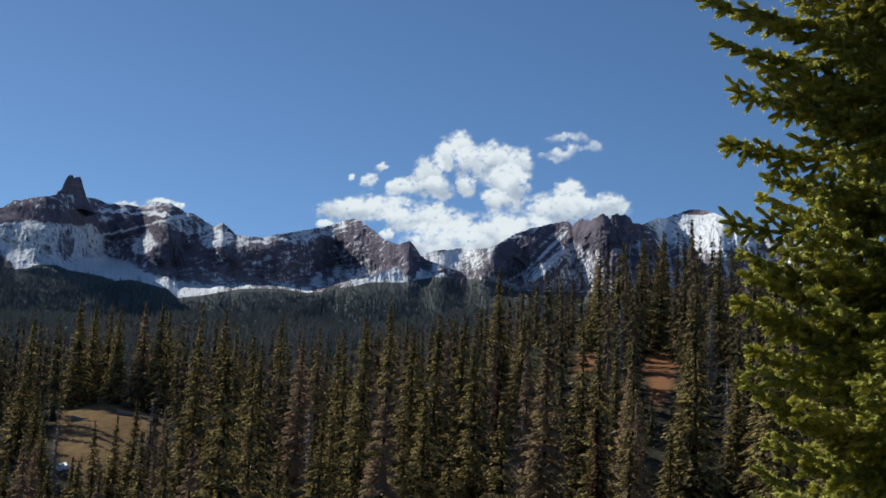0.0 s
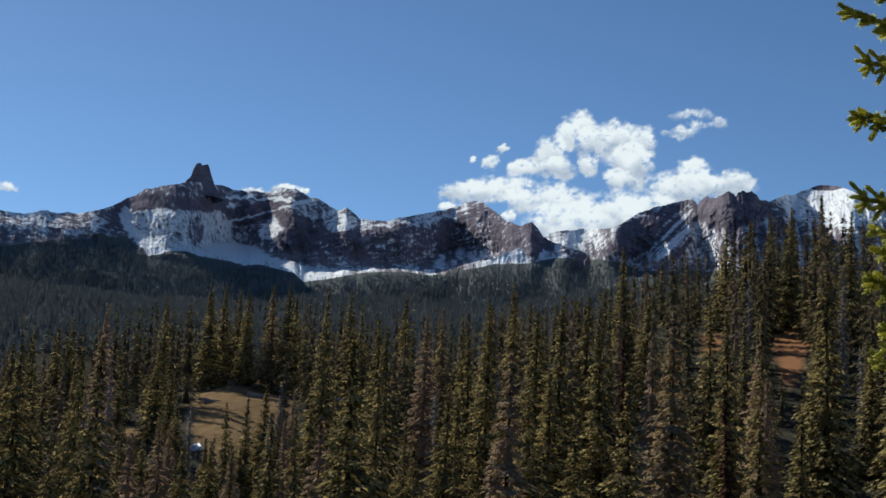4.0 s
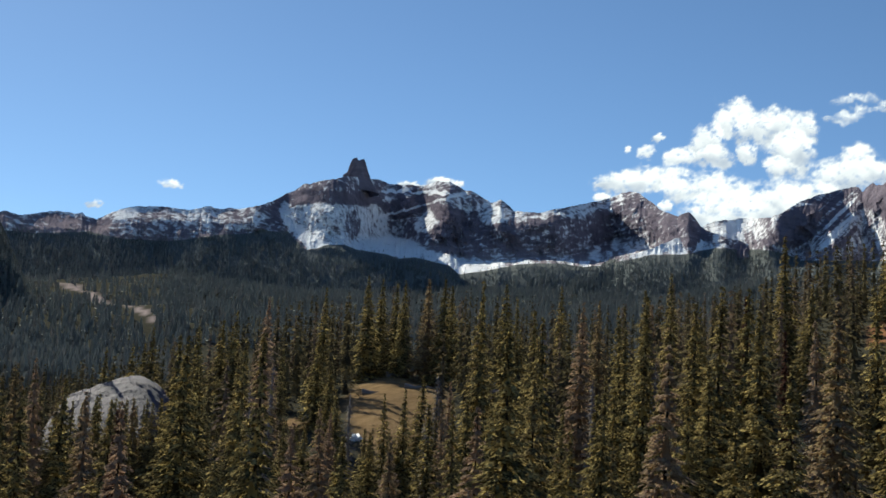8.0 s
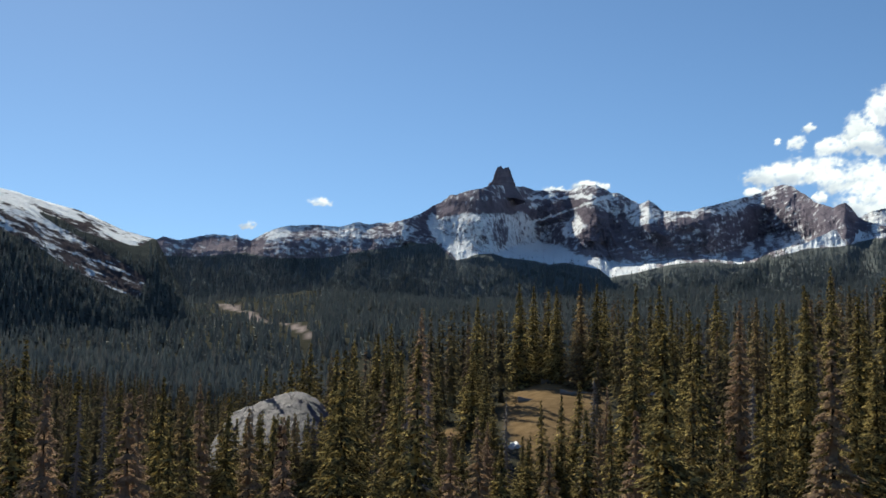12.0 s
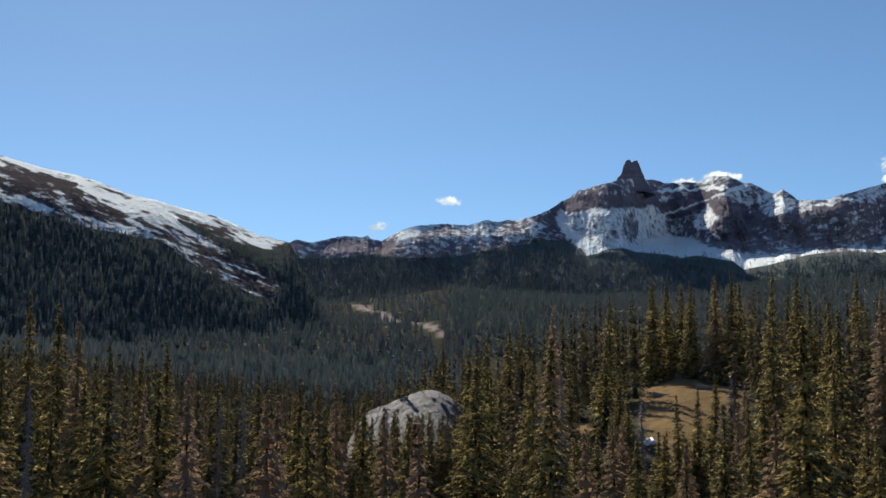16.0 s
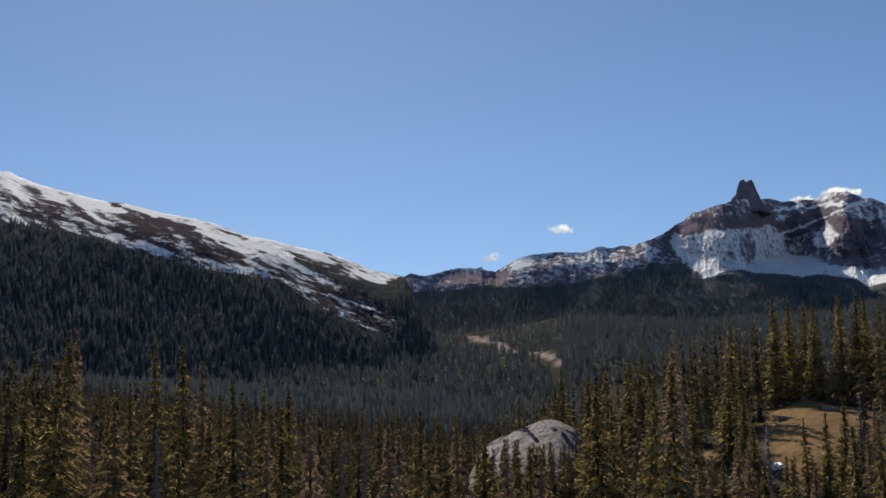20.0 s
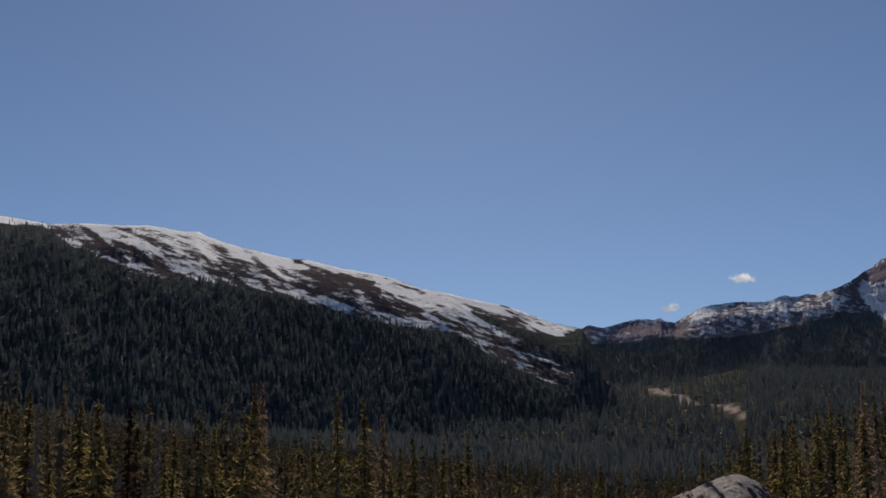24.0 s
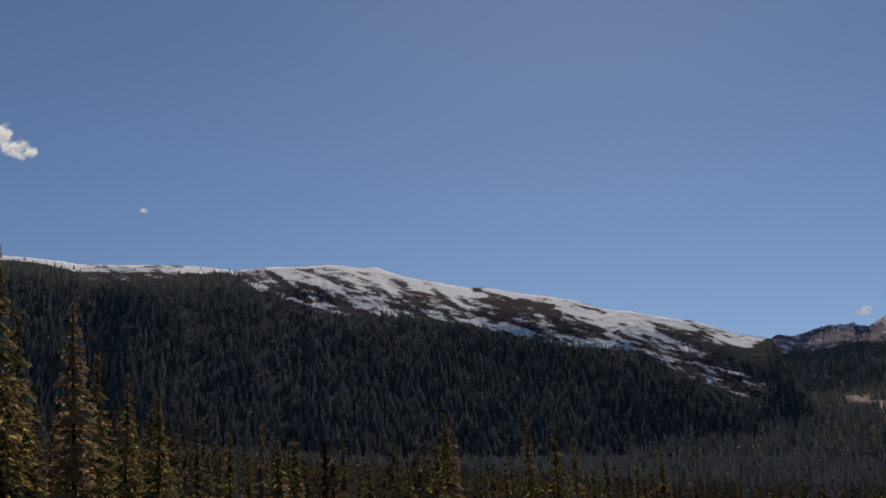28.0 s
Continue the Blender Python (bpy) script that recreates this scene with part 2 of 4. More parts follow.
# ---- mountains ----
def mountain(name, crest, foot, r_foot, az0, az1, cols, rows, seed, mat, slope_fn, snow_fn, wood_fn, scree_fn, relief, rough, spurs, label, facets=True):
    """A mountain side seen from the valley: for every azimuth it climbs from its foot to its crest with the steepness that slope_fn gives, in degrees."""
    az = np.linspace(az0, az1, cols)
    up = np.linspace(0, 1, rows)
    A, S = np.meshgrid(az, np.concatenate([up, [1.0, 1.0]]))
    top, low = table(crest, A), table(foot, A)
    top = top + 0.06 + rough(A) * (fbm(A * 5.0, A * 0 + seed, 5, seed, 0.65) - 0.5)
    E = low + (top - low) * S
    rise = np.maximum(np.tan(np.radians(slope_fn(A, E, S))) - np.tan(np.radians(E)), 0.07)
    R = np.empty(A.shape)
    R[0] = table(r_foot, A[0])
    for k in range(1, rows):
        R[k] = R[k - 1] * (1 + np.radians(E[k] - E[k - 1]) / rise[k])
    R[rows:] = R[rows - 1]
    reach = max(2, int(1.1 * cols / (az1 - az0)))
    kernel = np.hanning(2 * reach + 3)[1:-1]
    padded = np.pad(R, ((0, 0), (reach, reach)), mode="edge")
    R = sum(w * padded[:, i:i + cols] for i, w in enumerate(kernel)) / kernel.sum()
    body = np.sin(np.pi * np.clip(S, 0, 1)) ** 0.6
    warp = 1.2 * (fbm(A * 0.6, E * 0.8, 3, seed + 3) - 0.5)
    wander = A + 0.9 * (fbm(A * 0.9, E * 1.1, 4, seed + 2, 0.55) - 0.5) + 0.4 * (fbm(A * 4.0, E * 4.0, 3, seed + 8, 0.6) - 0.5)
    for a0, e0, a1, e1, wide, out in spurs:
        line = a0 + (a1 - a0) * (e0 - E) / (e0 - e1)
        R = R - 0.5 * out * np.clip(1 - np.abs(wander - line) / wide, 0, 1) * smooth(e0 + 0.1, e0 - 0.5, E) * smooth(e1 - 0.3, e1 + 0.5, E)
    body = body * (1 - 0.7 * wood_fn(A, E))
    R = R + relief * 0.6 * body * (0.5 - ridged(A * 0.42 + 0.35 * E + warp + seed, E * 0.25 + warp, 2, seed, 0.4))
    R = R + relief * 0.42 * body * (0.5 - ridged(A * 1.7 + 0.9 * E + 2.5 * warp, E * 0.6, 3, seed + 6, 0.5))
    R = R + relief * 0.30 * body * (0.5 - ridged(A * 5.5 + 1.5 * warp, E * 2.2, 4, seed + 9, 0.55))
    R = R + relief * 0.22 * body * (fbm(A * 10.0, E * 12.0, 4, seed + 5, 0.6) - 0.5)
    R = np.minimum(R, 4600)
    Z = R * np.tan(np.radians(E)) + EYE
    R[-2] += 60
    Z[-2] -= 14
    R[-1] += 250
    Z[-1] -= 260
    me = mesh_of(name, polar(A, R, Z).reshape(-1, 3), grid_faces(rows + 2, cols), mat, not facets)
    attribute(me, "snow", snow_fn(A, E, S))
    attribute(me, "wood", wood_fn(A, E))
    attribute(me, "scree", scree_fn(A, E, S))
    tagged(new(name, me), label, "mountain", kind="structure")
    return A, E, R, Z


def spot(A, E, a, e, da, de, lean=0.0):
    """1 inside an ellipse, falling to 0 outside it."""
    return smooth(1.35, 0.65, ((A - a) / da) ** 2 + ((E - e - lean * (A - a)) / de) ** 2)


CREST_MASSIF = [(-44, 7.3), (-37, 7.5), (-35.65, 8.27), (-34.9, 8.11), (-34.39, 7.96), (-34.07, 8.13), (-33.38, 8.01), (-32.5, 8.23), (-31.87, 8.31), (-31.1, 8.29),
    (-30.85, 8.35), (-30.72, 8.2), (-30.25, 8.12), (-29.71, 8.39), (-29.21, 8.66), (-28.58, 8.83), (-27.45, 8.91), (-26.3, 8.84), (-25.93, 8.93),
    (-25.42, 9.09), (-24.92, 9), (-24.54, 9.08), (-24.03, 9.07), (-23.53, 9.18), (-22.77, 9.44), (-22.32, 9.69), (-22.02, 9.92), (-21.65, 10.07),
    (-21.27, 10.37), (-20.89, 10.43), (-20.64, 10.53), (-20.02, 10.66), (-19.64, 10.78), (-19.27, 10.86), (-18.22, 10.81), (-17.9, 10.79), (-17.41, 10.62),
    (-16.67, 10.61), (-15.82, 10.61), (-15.45, 10.75), (-15.21, 10.87), (-14.6, 10.84), (-14.24, 10.68), (-13.88, 10.48), (-13.59, 10.5), (-13.17, 10.25),
    (-12.69, 9.99), (-12.45, 10.06), (-12.26, 10.18), (-11.98, 9.98), (-11.63, 9.68), (-10.81, 9.63), (-10.35, 9.66), (-9.89, 9.79), (-9.2, 9.93),
    (-8.51, 10.1), (-7.83, 10.23), (-7.15, 10.42), (-6.81, 10.61), (-6.36, 10.69), (-5.92, 10.57), (-5.38, 10.19), (-4.96, 9.88), (-4.26, 9.62),
    (-4.03, 9.78), (-3.75, 9.82), (-3.51, 9.59), (-3.24, 9.18), (-2.6, 8.86), (-1.34, 8.52), (2, 7.4)]
TIMBER_MASSIF = [(-44, 7), (-35.6, 7.34), (-32.84, 7.35), (-30.56, 7.61), (-29.03, 7.42), (-27.02, 7.48), (-24.76, 7.93), (-23.5, 8.08), (-23.01, 8.31), (-22.37, 8.22),
    (-21.87, 8.28), (-21.49, 7.91), (-20.98, 7.5), (-20.48, 7.6), (-19.99, 7.81), (-19.24, 7.82), (-18.74, 7.65), (-18, 7.58), (-17.27, 7.51),
    (-16.78, 7.34), (-16.05, 7.44), (-15.08, 7.27), (-14.48, 7.17), (-14.24, 6.97), (-14, 6.77), (-13.64, 6.84), (-12.93, 6.96), (-12.23, 7.12),
    (-11.3, 7.35), (-10.14, 7.44), (-9.23, 7.44), (-8.34, 7.32), (-7.66, 7.4), (-7.21, 7.71), (-6.77, 7.7), (-6.11, 7.74), (-5.68, 7.61), (-4.59, 7.63),
    (-3, 7.9), (2, 7.9)]
TIMBER_RIGHT = [(-10, 7.4), (-7.5, 7.5), (-6.49, 7.69), (-5.42, 7.94), (-3.86, 8.02), (-2.59, 8.34), (-1.84, 8.29), (-0.59, 8.29), (0.15, 8.19), (1.15, 7.84), (50, 7.8)]
CREST_RIGHT = [(-10, 5.6), (-8.4, 6.6), (-7.3, 7.3), (-6.9, 7.6), (-6.49, 7.85), (-5.43, 8.15), (-4.9, 8.42), (-3.87, 8.81), (-3.24, 9.15), (-2.62, 9.44), (-1.37, 9.59), (-0.37, 9.59), (0.24, 9.81),
    (0.72, 10.13), (1.33, 10.45), (1.82, 10.61), (2.3, 10.72), (3.03, 10.89), (3.47, 10.94), (3.64, 10.74), (3.81, 10.95), (4.12, 11.07), (4.49, 11.03),
    (4.72, 11.21), (4.97, 11.26), (5.21, 11.21), (5.33, 11.03), (5.45, 11.26), (5.81, 11.29), (6.05, 11.21), (6.3, 11.01), (6.54, 10.91), (6.78, 10.84),
    (7.02, 10.97), (7.5, 11.17), (7.75, 11.09), (8.11, 11.27), (8.35, 11.34), (8.83, 11.51), (9.19, 11.56), (9.67, 11.46), (10.27, 11.26), (10.76, 10.96),
    (11.48, 10.83), (11.83, 10.46), (12.19, 10.21), (18, 9.8), (30, 9.5), (50, 9)]
CREST_LEFT = [(-130, 12), (-100, 13), (-80, 13.2), (-68.39, 13.11), (-67.2, 13.02), (-66.01, 12.91), (-65.04, 12.77), (-63.58, 12.73), (-61.61, 12.73),
    (-60.11, 12.69), (-59.36, 12.6), (-58.36, 12.46), (-58.16, 12.45), (-56.92, 12.55), (-54.9, 12.55), (-54.02, 12.59), (-53.38, 12.53), (-52.36, 12.36),
    (-51.84, 12.41), (-51.34, 12.19), (-50.57, 11.92), (-49.29, 11.63), (-48.27, 11.39), (-47.5, 11.24), (-46.98, 11.24), (-46.34, 11.11), (-45.19, 10.83),
    (-43.91, 10.62), (-42.89, 10.39), (-41.62, 9.91), (-40.35, 9.68), (-39.09, 9.35), (-37.83, 9.09), (-37.09, 8.84), (-36.35, 8.53), (-35.61, 8.23),
    (-35.12, 8.12), (-34.37, 7.97), (-34, 7.3), (-33.5, 6.3), (-33, 5.4), (-32, 4.1), (-30.5, 2.4), (-28.5, 0.8), (-26.5, -0.8)]
TIMBER_LEFT = [(-130, 12), (-80, 13.2), (-68.39, 13.18), (-66.97, 13.07), (-65.53, 12.8), (-64.55, 12.31), (-62.35, 12.26), (-60.36, 12.49), (-59.36, 12.63),
    (-58.53, 12.62), (-58.04, 12.33), (-57.16, 11.76), (-56.42, 11.51), (-55.67, 11.08), (-54.91, 10.77), (-53.91, 10.55), (-53.15, 10.54),
    (-52.13, 10.52), (-51.61, 11.11), (-50.34, 10.82), (-48.82, 10.34), (-47.29, 9.78), (-45.51, 9.32), (-44.23, 9.21), (-42.95, 9.14), (-41.71, 8.57),
    (-40.21, 8.03), (-39.22, 7.59), (-38.25, 6.98), (-37.29, 6.43), (-35.83, 5.83), (-34.97, 5.66), (-34.2, 8.5), (-27, 8.5)]


def band(A, E, top, low, soft=0.1):
    """1 between two lines over the azimuth."""
    ends = smooth(top[0][0] - 0.1, top[0][0] + 0.2, A) * smooth(top[-1][0] + 0.1, top[-1][0] - 0.2, A)
    return ends * smooth(-soft, soft, table(top, A) - E) * smooth(-soft, soft, E - table(low, A))


BOWL = ([(-22.07, 9.57), (-21.76, 9.45), (-21.26, 9.48), (-20.76, 9.59), (-20.26, 9.69), (-19.76, 9.65), (-19.26, 9.65), (-18.51, 9.55), (-18.14, 9.75),
    (-17.9, 9.8), (-17.52, 9.43), (-17.23, 9.16)],
    [(-22.07, 9.52), (-21.63, 8.78), (-20.99, 8.29), (-20.61, 8.05), (-19.99, 7.86), (-18.99, 7.87), (-18.38, 8.07), (-17.52, 8.32), (-17.22, 8.42)])
CHUTES = ([(-17.23, 9.16), (-16.67, 9.19), (-16.06, 9.41), (-15.69, 9.75), (-15.38, 9.7)],
    [(-17.22, 8.37), (-16.66, 8.28), (-16.05, 8.08), (-15.69, 7.95), (-15.37, 8.13)])
CLIFF = ([(-22.22, 9.77), (-21.65, 10.02), (-21.27, 10.23), (-20.26, 10.24), (-19.26, 10.24), (-18.02, 10.05), (-17.4, 9.93), (-16.79, 10.05), (-15.81, 10.09),
    (-15.09, 10.11), (-13.64, 9.53)],
    [(-22.22, 9.57), (-21.76, 9.45), (-21.26, 9.48), (-20.76, 9.59), (-20.26, 9.69), (-19.76, 9.65), (-19.26, 9.65), (-18.51, 9.55), (-18.14, 9.75),
    (-17.9, 9.8), (-17.52, 9.43), (-17.23, 9.24), (-16.67, 9.21), (-16.06, 9.43), (-15.69, 9.77), (-15.33, 9.43), (-15.08, 8.32), (-13.64, 8.06)])
BLUE = ([(-14.97, 9.99), (-14.12, 10.32), (-13.64, 10.45), (-13.05, 10.12)],
    [(-14.97, 9.79), (-14.12, 9.68), (-13.64, 9.53), (-13.05, 9.32)])
RIB = ([(-16.3, 8.77), (-15.86, 9.26), (-15.57, 9.7), (-15.33, 9.35), (-14.94, 9.1)],
    [(-16.3, 8.72), (-15.93, 8.52), (-15.62, 8.47), (-15.33, 8.81), (-14.94, 9.03)])
FLANK = ([(-22.4, 9.64), (-22.02, 9.52), (-21.63, 8.78), (-20.99, 8.29), (-20.49, 8.05), (-20.04, 7.88)],
    [(-22.39, 9.22), (-21.88, 8.58), (-21.49, 8.09), (-20.98, 7.55), (-20.68, 7.48), (-20.04, 7.83)])
FAN = ([(-20.04, 7.86), (-18.99, 7.89), (-18.38, 8.12), (-17.52, 8.32), (-17.27, 8.4), (-16.78, 8.28), (-16.3, 8.23), (-15.81, 7.93), (-15.08, 7.71),
    (-14.6, 7.58), (-14.12, 7.48), (-13.88, 7.43), (-13.41, 7.45), (-12.93, 7.37), (-12.23, 7.51), (-11.29, 7.61), (-10.14, 7.71), (-9, 7.82),
    (-8.1, 7.96), (-7.65, 8.28), (-7.2, 8.57), (-6.86, 8.65), (-6.54, 8.38), (-6.2, 8.55), (-5.87, 8.73), (-5.65, 8.67), (-5.51, 8.19), (-5.01, 8.03),
    (-4.57, 8.27)],
    [(a, e - 0.12) for a, e in TIMBER_MASSIF])
DUST = ([(-13.05, 10.2), (-11.51, 9.77), (-10.35, 9.78), (-9.19, 10.08), (-7.83, 10.35), (-6.69, 10.77)],
    [(-13.05, 9.08), (-11.28, 9.23), (-9.66, 9.57), (-8.75, 9.53), (-7.84, 9.78), (-6.71, 10.06)])
SHADE = ([(-13.41, 8.91), (-11.29, 9.04), (-9.66, 9.38), (-8.75, 9.44), (-6.94, 9.98), (-6.38, 10), (-5.63, 9.45), (-4.55, 9.09)],
    [(-13.41, 7.94), (-11.29, 8.02), (-10.14, 7.76), (-8.33, 7.94), (-7.65, 8.4), (-6.75, 8.79), (-5.87, 8.84), (-5.21, 8.88), (-4.57, 8.31)])


def loosened(A, E):
    """The plan of the massif's belts, shifted a little by noise so that their rims run unevenly."""
    wide, fine = fbm(A * 0.9, E * 1.1, 4, 51, 0.55) - 0.5, fbm(A * 4.0, E * 4.0, 4, 55, 0.6) - 0.5
    chute = fbm(A * 5.5 + 0.8 * E, E * 0.8, 4, 57, 0.6) - 0.5
    ledge = np.sin(E * 24 - 7 * A * np.sign(A + 16) + 16 * wide + 5 * fine)
    return A + 0.4 * wide + 0.2 * fine, E + 0.15 * wide + 0.18 * fine + 0.3 * chute, wide, fine, chute, ledge


def slope_massif(A, E, S):
    a, e, wide, fine, chute, ledge = loosened(A, E)
    e = e - 0.3 * chute
    v = 39 + 40 * wide + 24 * fine + 9 * ledge
    v = v - 12 * smooth(-22.8, -24.4, A) * smooth(7.4, 7.8, E)
    for belt, steep in ((CLIFF, 60), (SHADE, 54), (DUST, 25), (BLUE, 62), (BOWL, 55), (CHUTES, 60), (RIB, 18), (FLANK, 15), (FAN, 11)):
        v = v + (steep + 5 * (wide + fine) + (1 if belt is BOWL else 12) * chute + 7 * ledge * (belt is DUST or belt is SHADE) - v) * band(a, e, *belt, 0.06)
    v = v + (24 - v) * smooth(-0.05, -0.25, E - table(TIMBER_MASSIF, A))
    v = v + (29 - v) * smooth(0.95, 0.99, S)
    return np.clip(v, 12, 76)


def snow_massif(A, E, S):
    a, e, wide, fine, chute, ledge = loosened(A, E)
    v = 0.29 + 0.12 * smooth(0.92, 1.0, S) + 0.5 * wide + 0.5 * fine + 0.3 * chute - 0.07 * ledge
    v = v + 0.20 * smooth(-22.8, -24.4, A) * smooth(8.0, 8.5, E)
    for belt, much in ((CLIFF, 0.15), (SHADE, 0.27), (DUST, 0.54), (BLUE, 0.46), (BOWL, 0.60), (CHUTES, 0.38), (RIB, 0.66), (FLANK, 0.76), (FAN, 0.84)):
        v = v + (much + (0.12 if belt is BOWL else 0.5) * chute + (0.2 if belt is BOWL else 0.5) * fine - 0.10 * ledge * (belt is DUST or belt is SHADE) - v) * band(a, e, *belt, 0.16 if belt is FAN else 0.08)
    v = v + (1.0 * fine - 0.34) * band(a, e, *FAN) * smooth(-13.2, -11, A) - 0.22 * spot(a, e, -18.95, 8.75, 0.35, 0.65)
    line = np.minimum(np.abs(E - 10.38 - 0.4 * fine), np.abs(E - 10.1 - 0.33 * (A + 14.95) - 0.2 * fine))
    return v + 0.5 * smooth(0.10, 0.03, line) * smooth(-18.0, -17.4, A) * smooth(-13.7, -14.0, A)


def slope_right(A, E, S):
    v = 34 + 34 * (fbm(A * 1.2, E * 1.6, 4, 71, 0.6) - 0.5) + 20 * (fbm(A * 4, E * 4, 3, 72) - 0.5)
    fins = spot(A, E, 5.2, 10.7, 1.7, 0.9)
    v = v + (66 + 40 * (fbm(A * 6, E * 0.7, 3, 73) - 0.5) - v) * fins + (52 - v) * spot(A, E, 0.9, 9.3, 1.0, 0.8, 0.3)
    v = v + (22 - v) * spot(A, E, -3.4, 8.6, 2.8, 0.7, 0.15) + (24 - v) * spot(A, E, 9.6, 10.6, 2.0, 0.9) + (27 - v) * spot(A, E, 2.6, 9.7, 0.9, 1.3, 0.6)
    return np.clip(v - 14 * smooth(8.2, 7.7, E), 14, 76)


def slope_left(A, E, S):
    v = 25 + 14 * (fbm(A * 0.5, E * 0.8, 3, 81) - 0.5)
    return v - 11 * smooth(1.3, 0.2, table(CREST_LEFT, A) - E)


def snow_right(A, E, S):
    chute, lean = fbm(A * 4.5 + 1.2 * E, E * 0.9, 4, 67, 0.6) - 0.5, fbm((A - 0.95 * E) * 4.2, E * 0.7, 4, 69, 0.6) - 0.5
    v = 0.40 + 0.10 * smooth(0.7, 1, S) + 0.8 * chute + 0.4 * (fbm(A * 1.2, E * 1.4, 4, 77) - 0.5)
    v = v + 0.20 * spot(A, E, -3.4, 8.7, 3.2, 0.6, 0.15) + (0.40 + 1.9 * lean - v) * spot(A, E, 2.6, 9.7, 1.0, 1.4, 0.6)
    v = v - 0.3 * spot(A, E, 0.9, 9.3, 1.0, 0.8, 0.3) + (0.06 + 0.5 * chute - v) * spot(A, E, 5.2, 10.7, 1.7, 0.9)
    return v + 0.26 * spot(A, E, 9.8, 10.6, 2.2, 0.9) - 0.7 * spot(A, E, 9.2, 11.5, 0.7, 0.16)


CRESTSNOW = ([(-50.49, 11.97), (-49.32, 11.8), (-48.13, 11.55), (-46.92, 11.34), (-45.7, 11.08), (-44.21, 10.74), (-43.22, 10.52)],
    [(-50.47, 11.32), (-49.3, 11.15), (-48.11, 11.02), (-47.15, 10.87), (-46.18, 10.96), (-44.96, 10.76), (-43.21, 10.37)])
TONGUE = ([(-44.09, 10.64), (-43.21, 10.45), (-41.95, 10.01), (-40.69, 9.71), (-39.92, 9.35), (-38.65, 8.74), (-37.93, 8.39)],
    [(-44.09, 10.49), (-43.2, 9.85), (-41.94, 9.21), (-40.68, 8.73), (-39.91, 8.49), (-38.64, 8.26), (-37.93, 8.34)])
STRIP = ([(-40.56, 9.64), (-39.42, 9.51), (-38.14, 9.15), (-36.86, 8.73), (-35.83, 8.27), (-35.01, 7.76)],
    [(-40.56, 9.51), (-39.41, 9.31), (-38.14, 8.84), (-36.86, 8.32), (-35.83, 7.86), (-35.01, 7.61)])
DARKBAND = ([(-47.64, 11.33), (-46.67, 11.13), (-45.69, 10.88), (-44.45, 10.43), (-43.2, 9.88), (-41.94, 9.14), (-40.67, 8.63)],
    [(-47.64, 11.21), (-46.67, 10.92), (-45.69, 10.5), (-44.45, 10.0), (-43.2, 9.4), (-41.94, 8.8), (-40.67, 8.5)])
MOTTLE = ([(-52, 11.2), (-49.3, 11.15), (-47.64, 11.1), (-46.67, 10.9), (-45.69, 10.5), (-44.45, 10.0), (-43.2, 9.4), (-41, 8.6)],
    [(-52, 10.3), (-49.3, 10.0), (-47.64, 9.6), (-46.67, 9.3), (-45.69, 9.0), (-44.45, 8.7), (-43.2, 8.4), (-41, 8.1)])
SPUR = ([(-38.64, 8.31), (-37.88, 8.31), (-36.6, 7.35), (-35.57, 6.79), (-34.55, 6.02)],
    [(-38.64, 7.25), (-37.88, 6.85), (-37.11, 6.34), (-35.58, 5.98), (-34.55, 5.87)])
PATCH = ([(-58.04, 12.43), (-56.92, 12.48), (-54.4, 12.52), (-52.36, 12.34), (-51.34, 12.12), (-49.8, 11.72), (-48.27, 11.37), (-46.73, 11.05)],
    [(-58.04, 12.33), (-56.91, 11.68), (-55.67, 11.13), (-53.91, 10.6), (-52.13, 10.57), (-51.61, 11.14), (-48.81, 10.47), (-46.78, 9.68)])
WOODS = ([(-39.49, 9.05), (-38.6, 8.8), (-37.6, 8.3), (-36.6, 7.95), (-35.6, 7.78), (-35, 7.78), (-34.6, 8.1), (-34.0, 8.1)],
    [(-39.49, 8.9), (-38.6, 8.35), (-37.6, 7.9), (-36.6, 7.35), (-35.6, 6.8), (-35, 6.45), (-34.6, 6.2), (-34.0, 5.9)])


def snow_left(A, E, S):
    crest = table(CREST_LEFT, A)
    d, up = crest - E, E - table(TIMBER_LEFT, A)
    drift = fbm(A * 0.8, d * 9 + A * 0.6, 5, 41, 0.62) - 0.5
    fall = fbm(A * 2.6 + 3.0 * E, E * 1.2, 4, 43, 0.6) - 0.5
    streak = fbm(A * 1.1 + 1.6 * E, (E + 0.32 * A) * 6.0, 5, 47, 0.6) - 0.5
    on = smooth(7.7, 8.1, crest)
    a, e = A + 0.5 * drift, E + 0.25 * drift + 0.12 * streak
    v = 0.26 + 0.45 * on * smooth(0.30, 0.08, d) + 0.9 * streak + 0.5 * fall
    for belt, much in ((MOTTLE, 0.42), (PATCH, 0.45), (CRESTSNOW, 0.92), (TONGUE, 0.8), (STRIP, 0.95), (DARKBAND, 0.12), (SPUR, 0.2)):
        v = v + (much + 1.5 * streak + 0.7 * fall - v) * band(a, e, *belt, 0.07)
    v = v + 0.5 * smooth(-58.2, -59.0, A) * smooth(0.34, 0.2, d)
    v = v + (0.34 + 1.5 * fall + 0.8 * streak - v) * smooth(0.15, 0.5, np.abs(up) + 0.2) * smooth(1.2, 0.6, np.abs(up)) * smooth(-36.5, -38.5, A) * on * 0.6
    return v + 0.6 * drift - 0.3 * (1 - on)


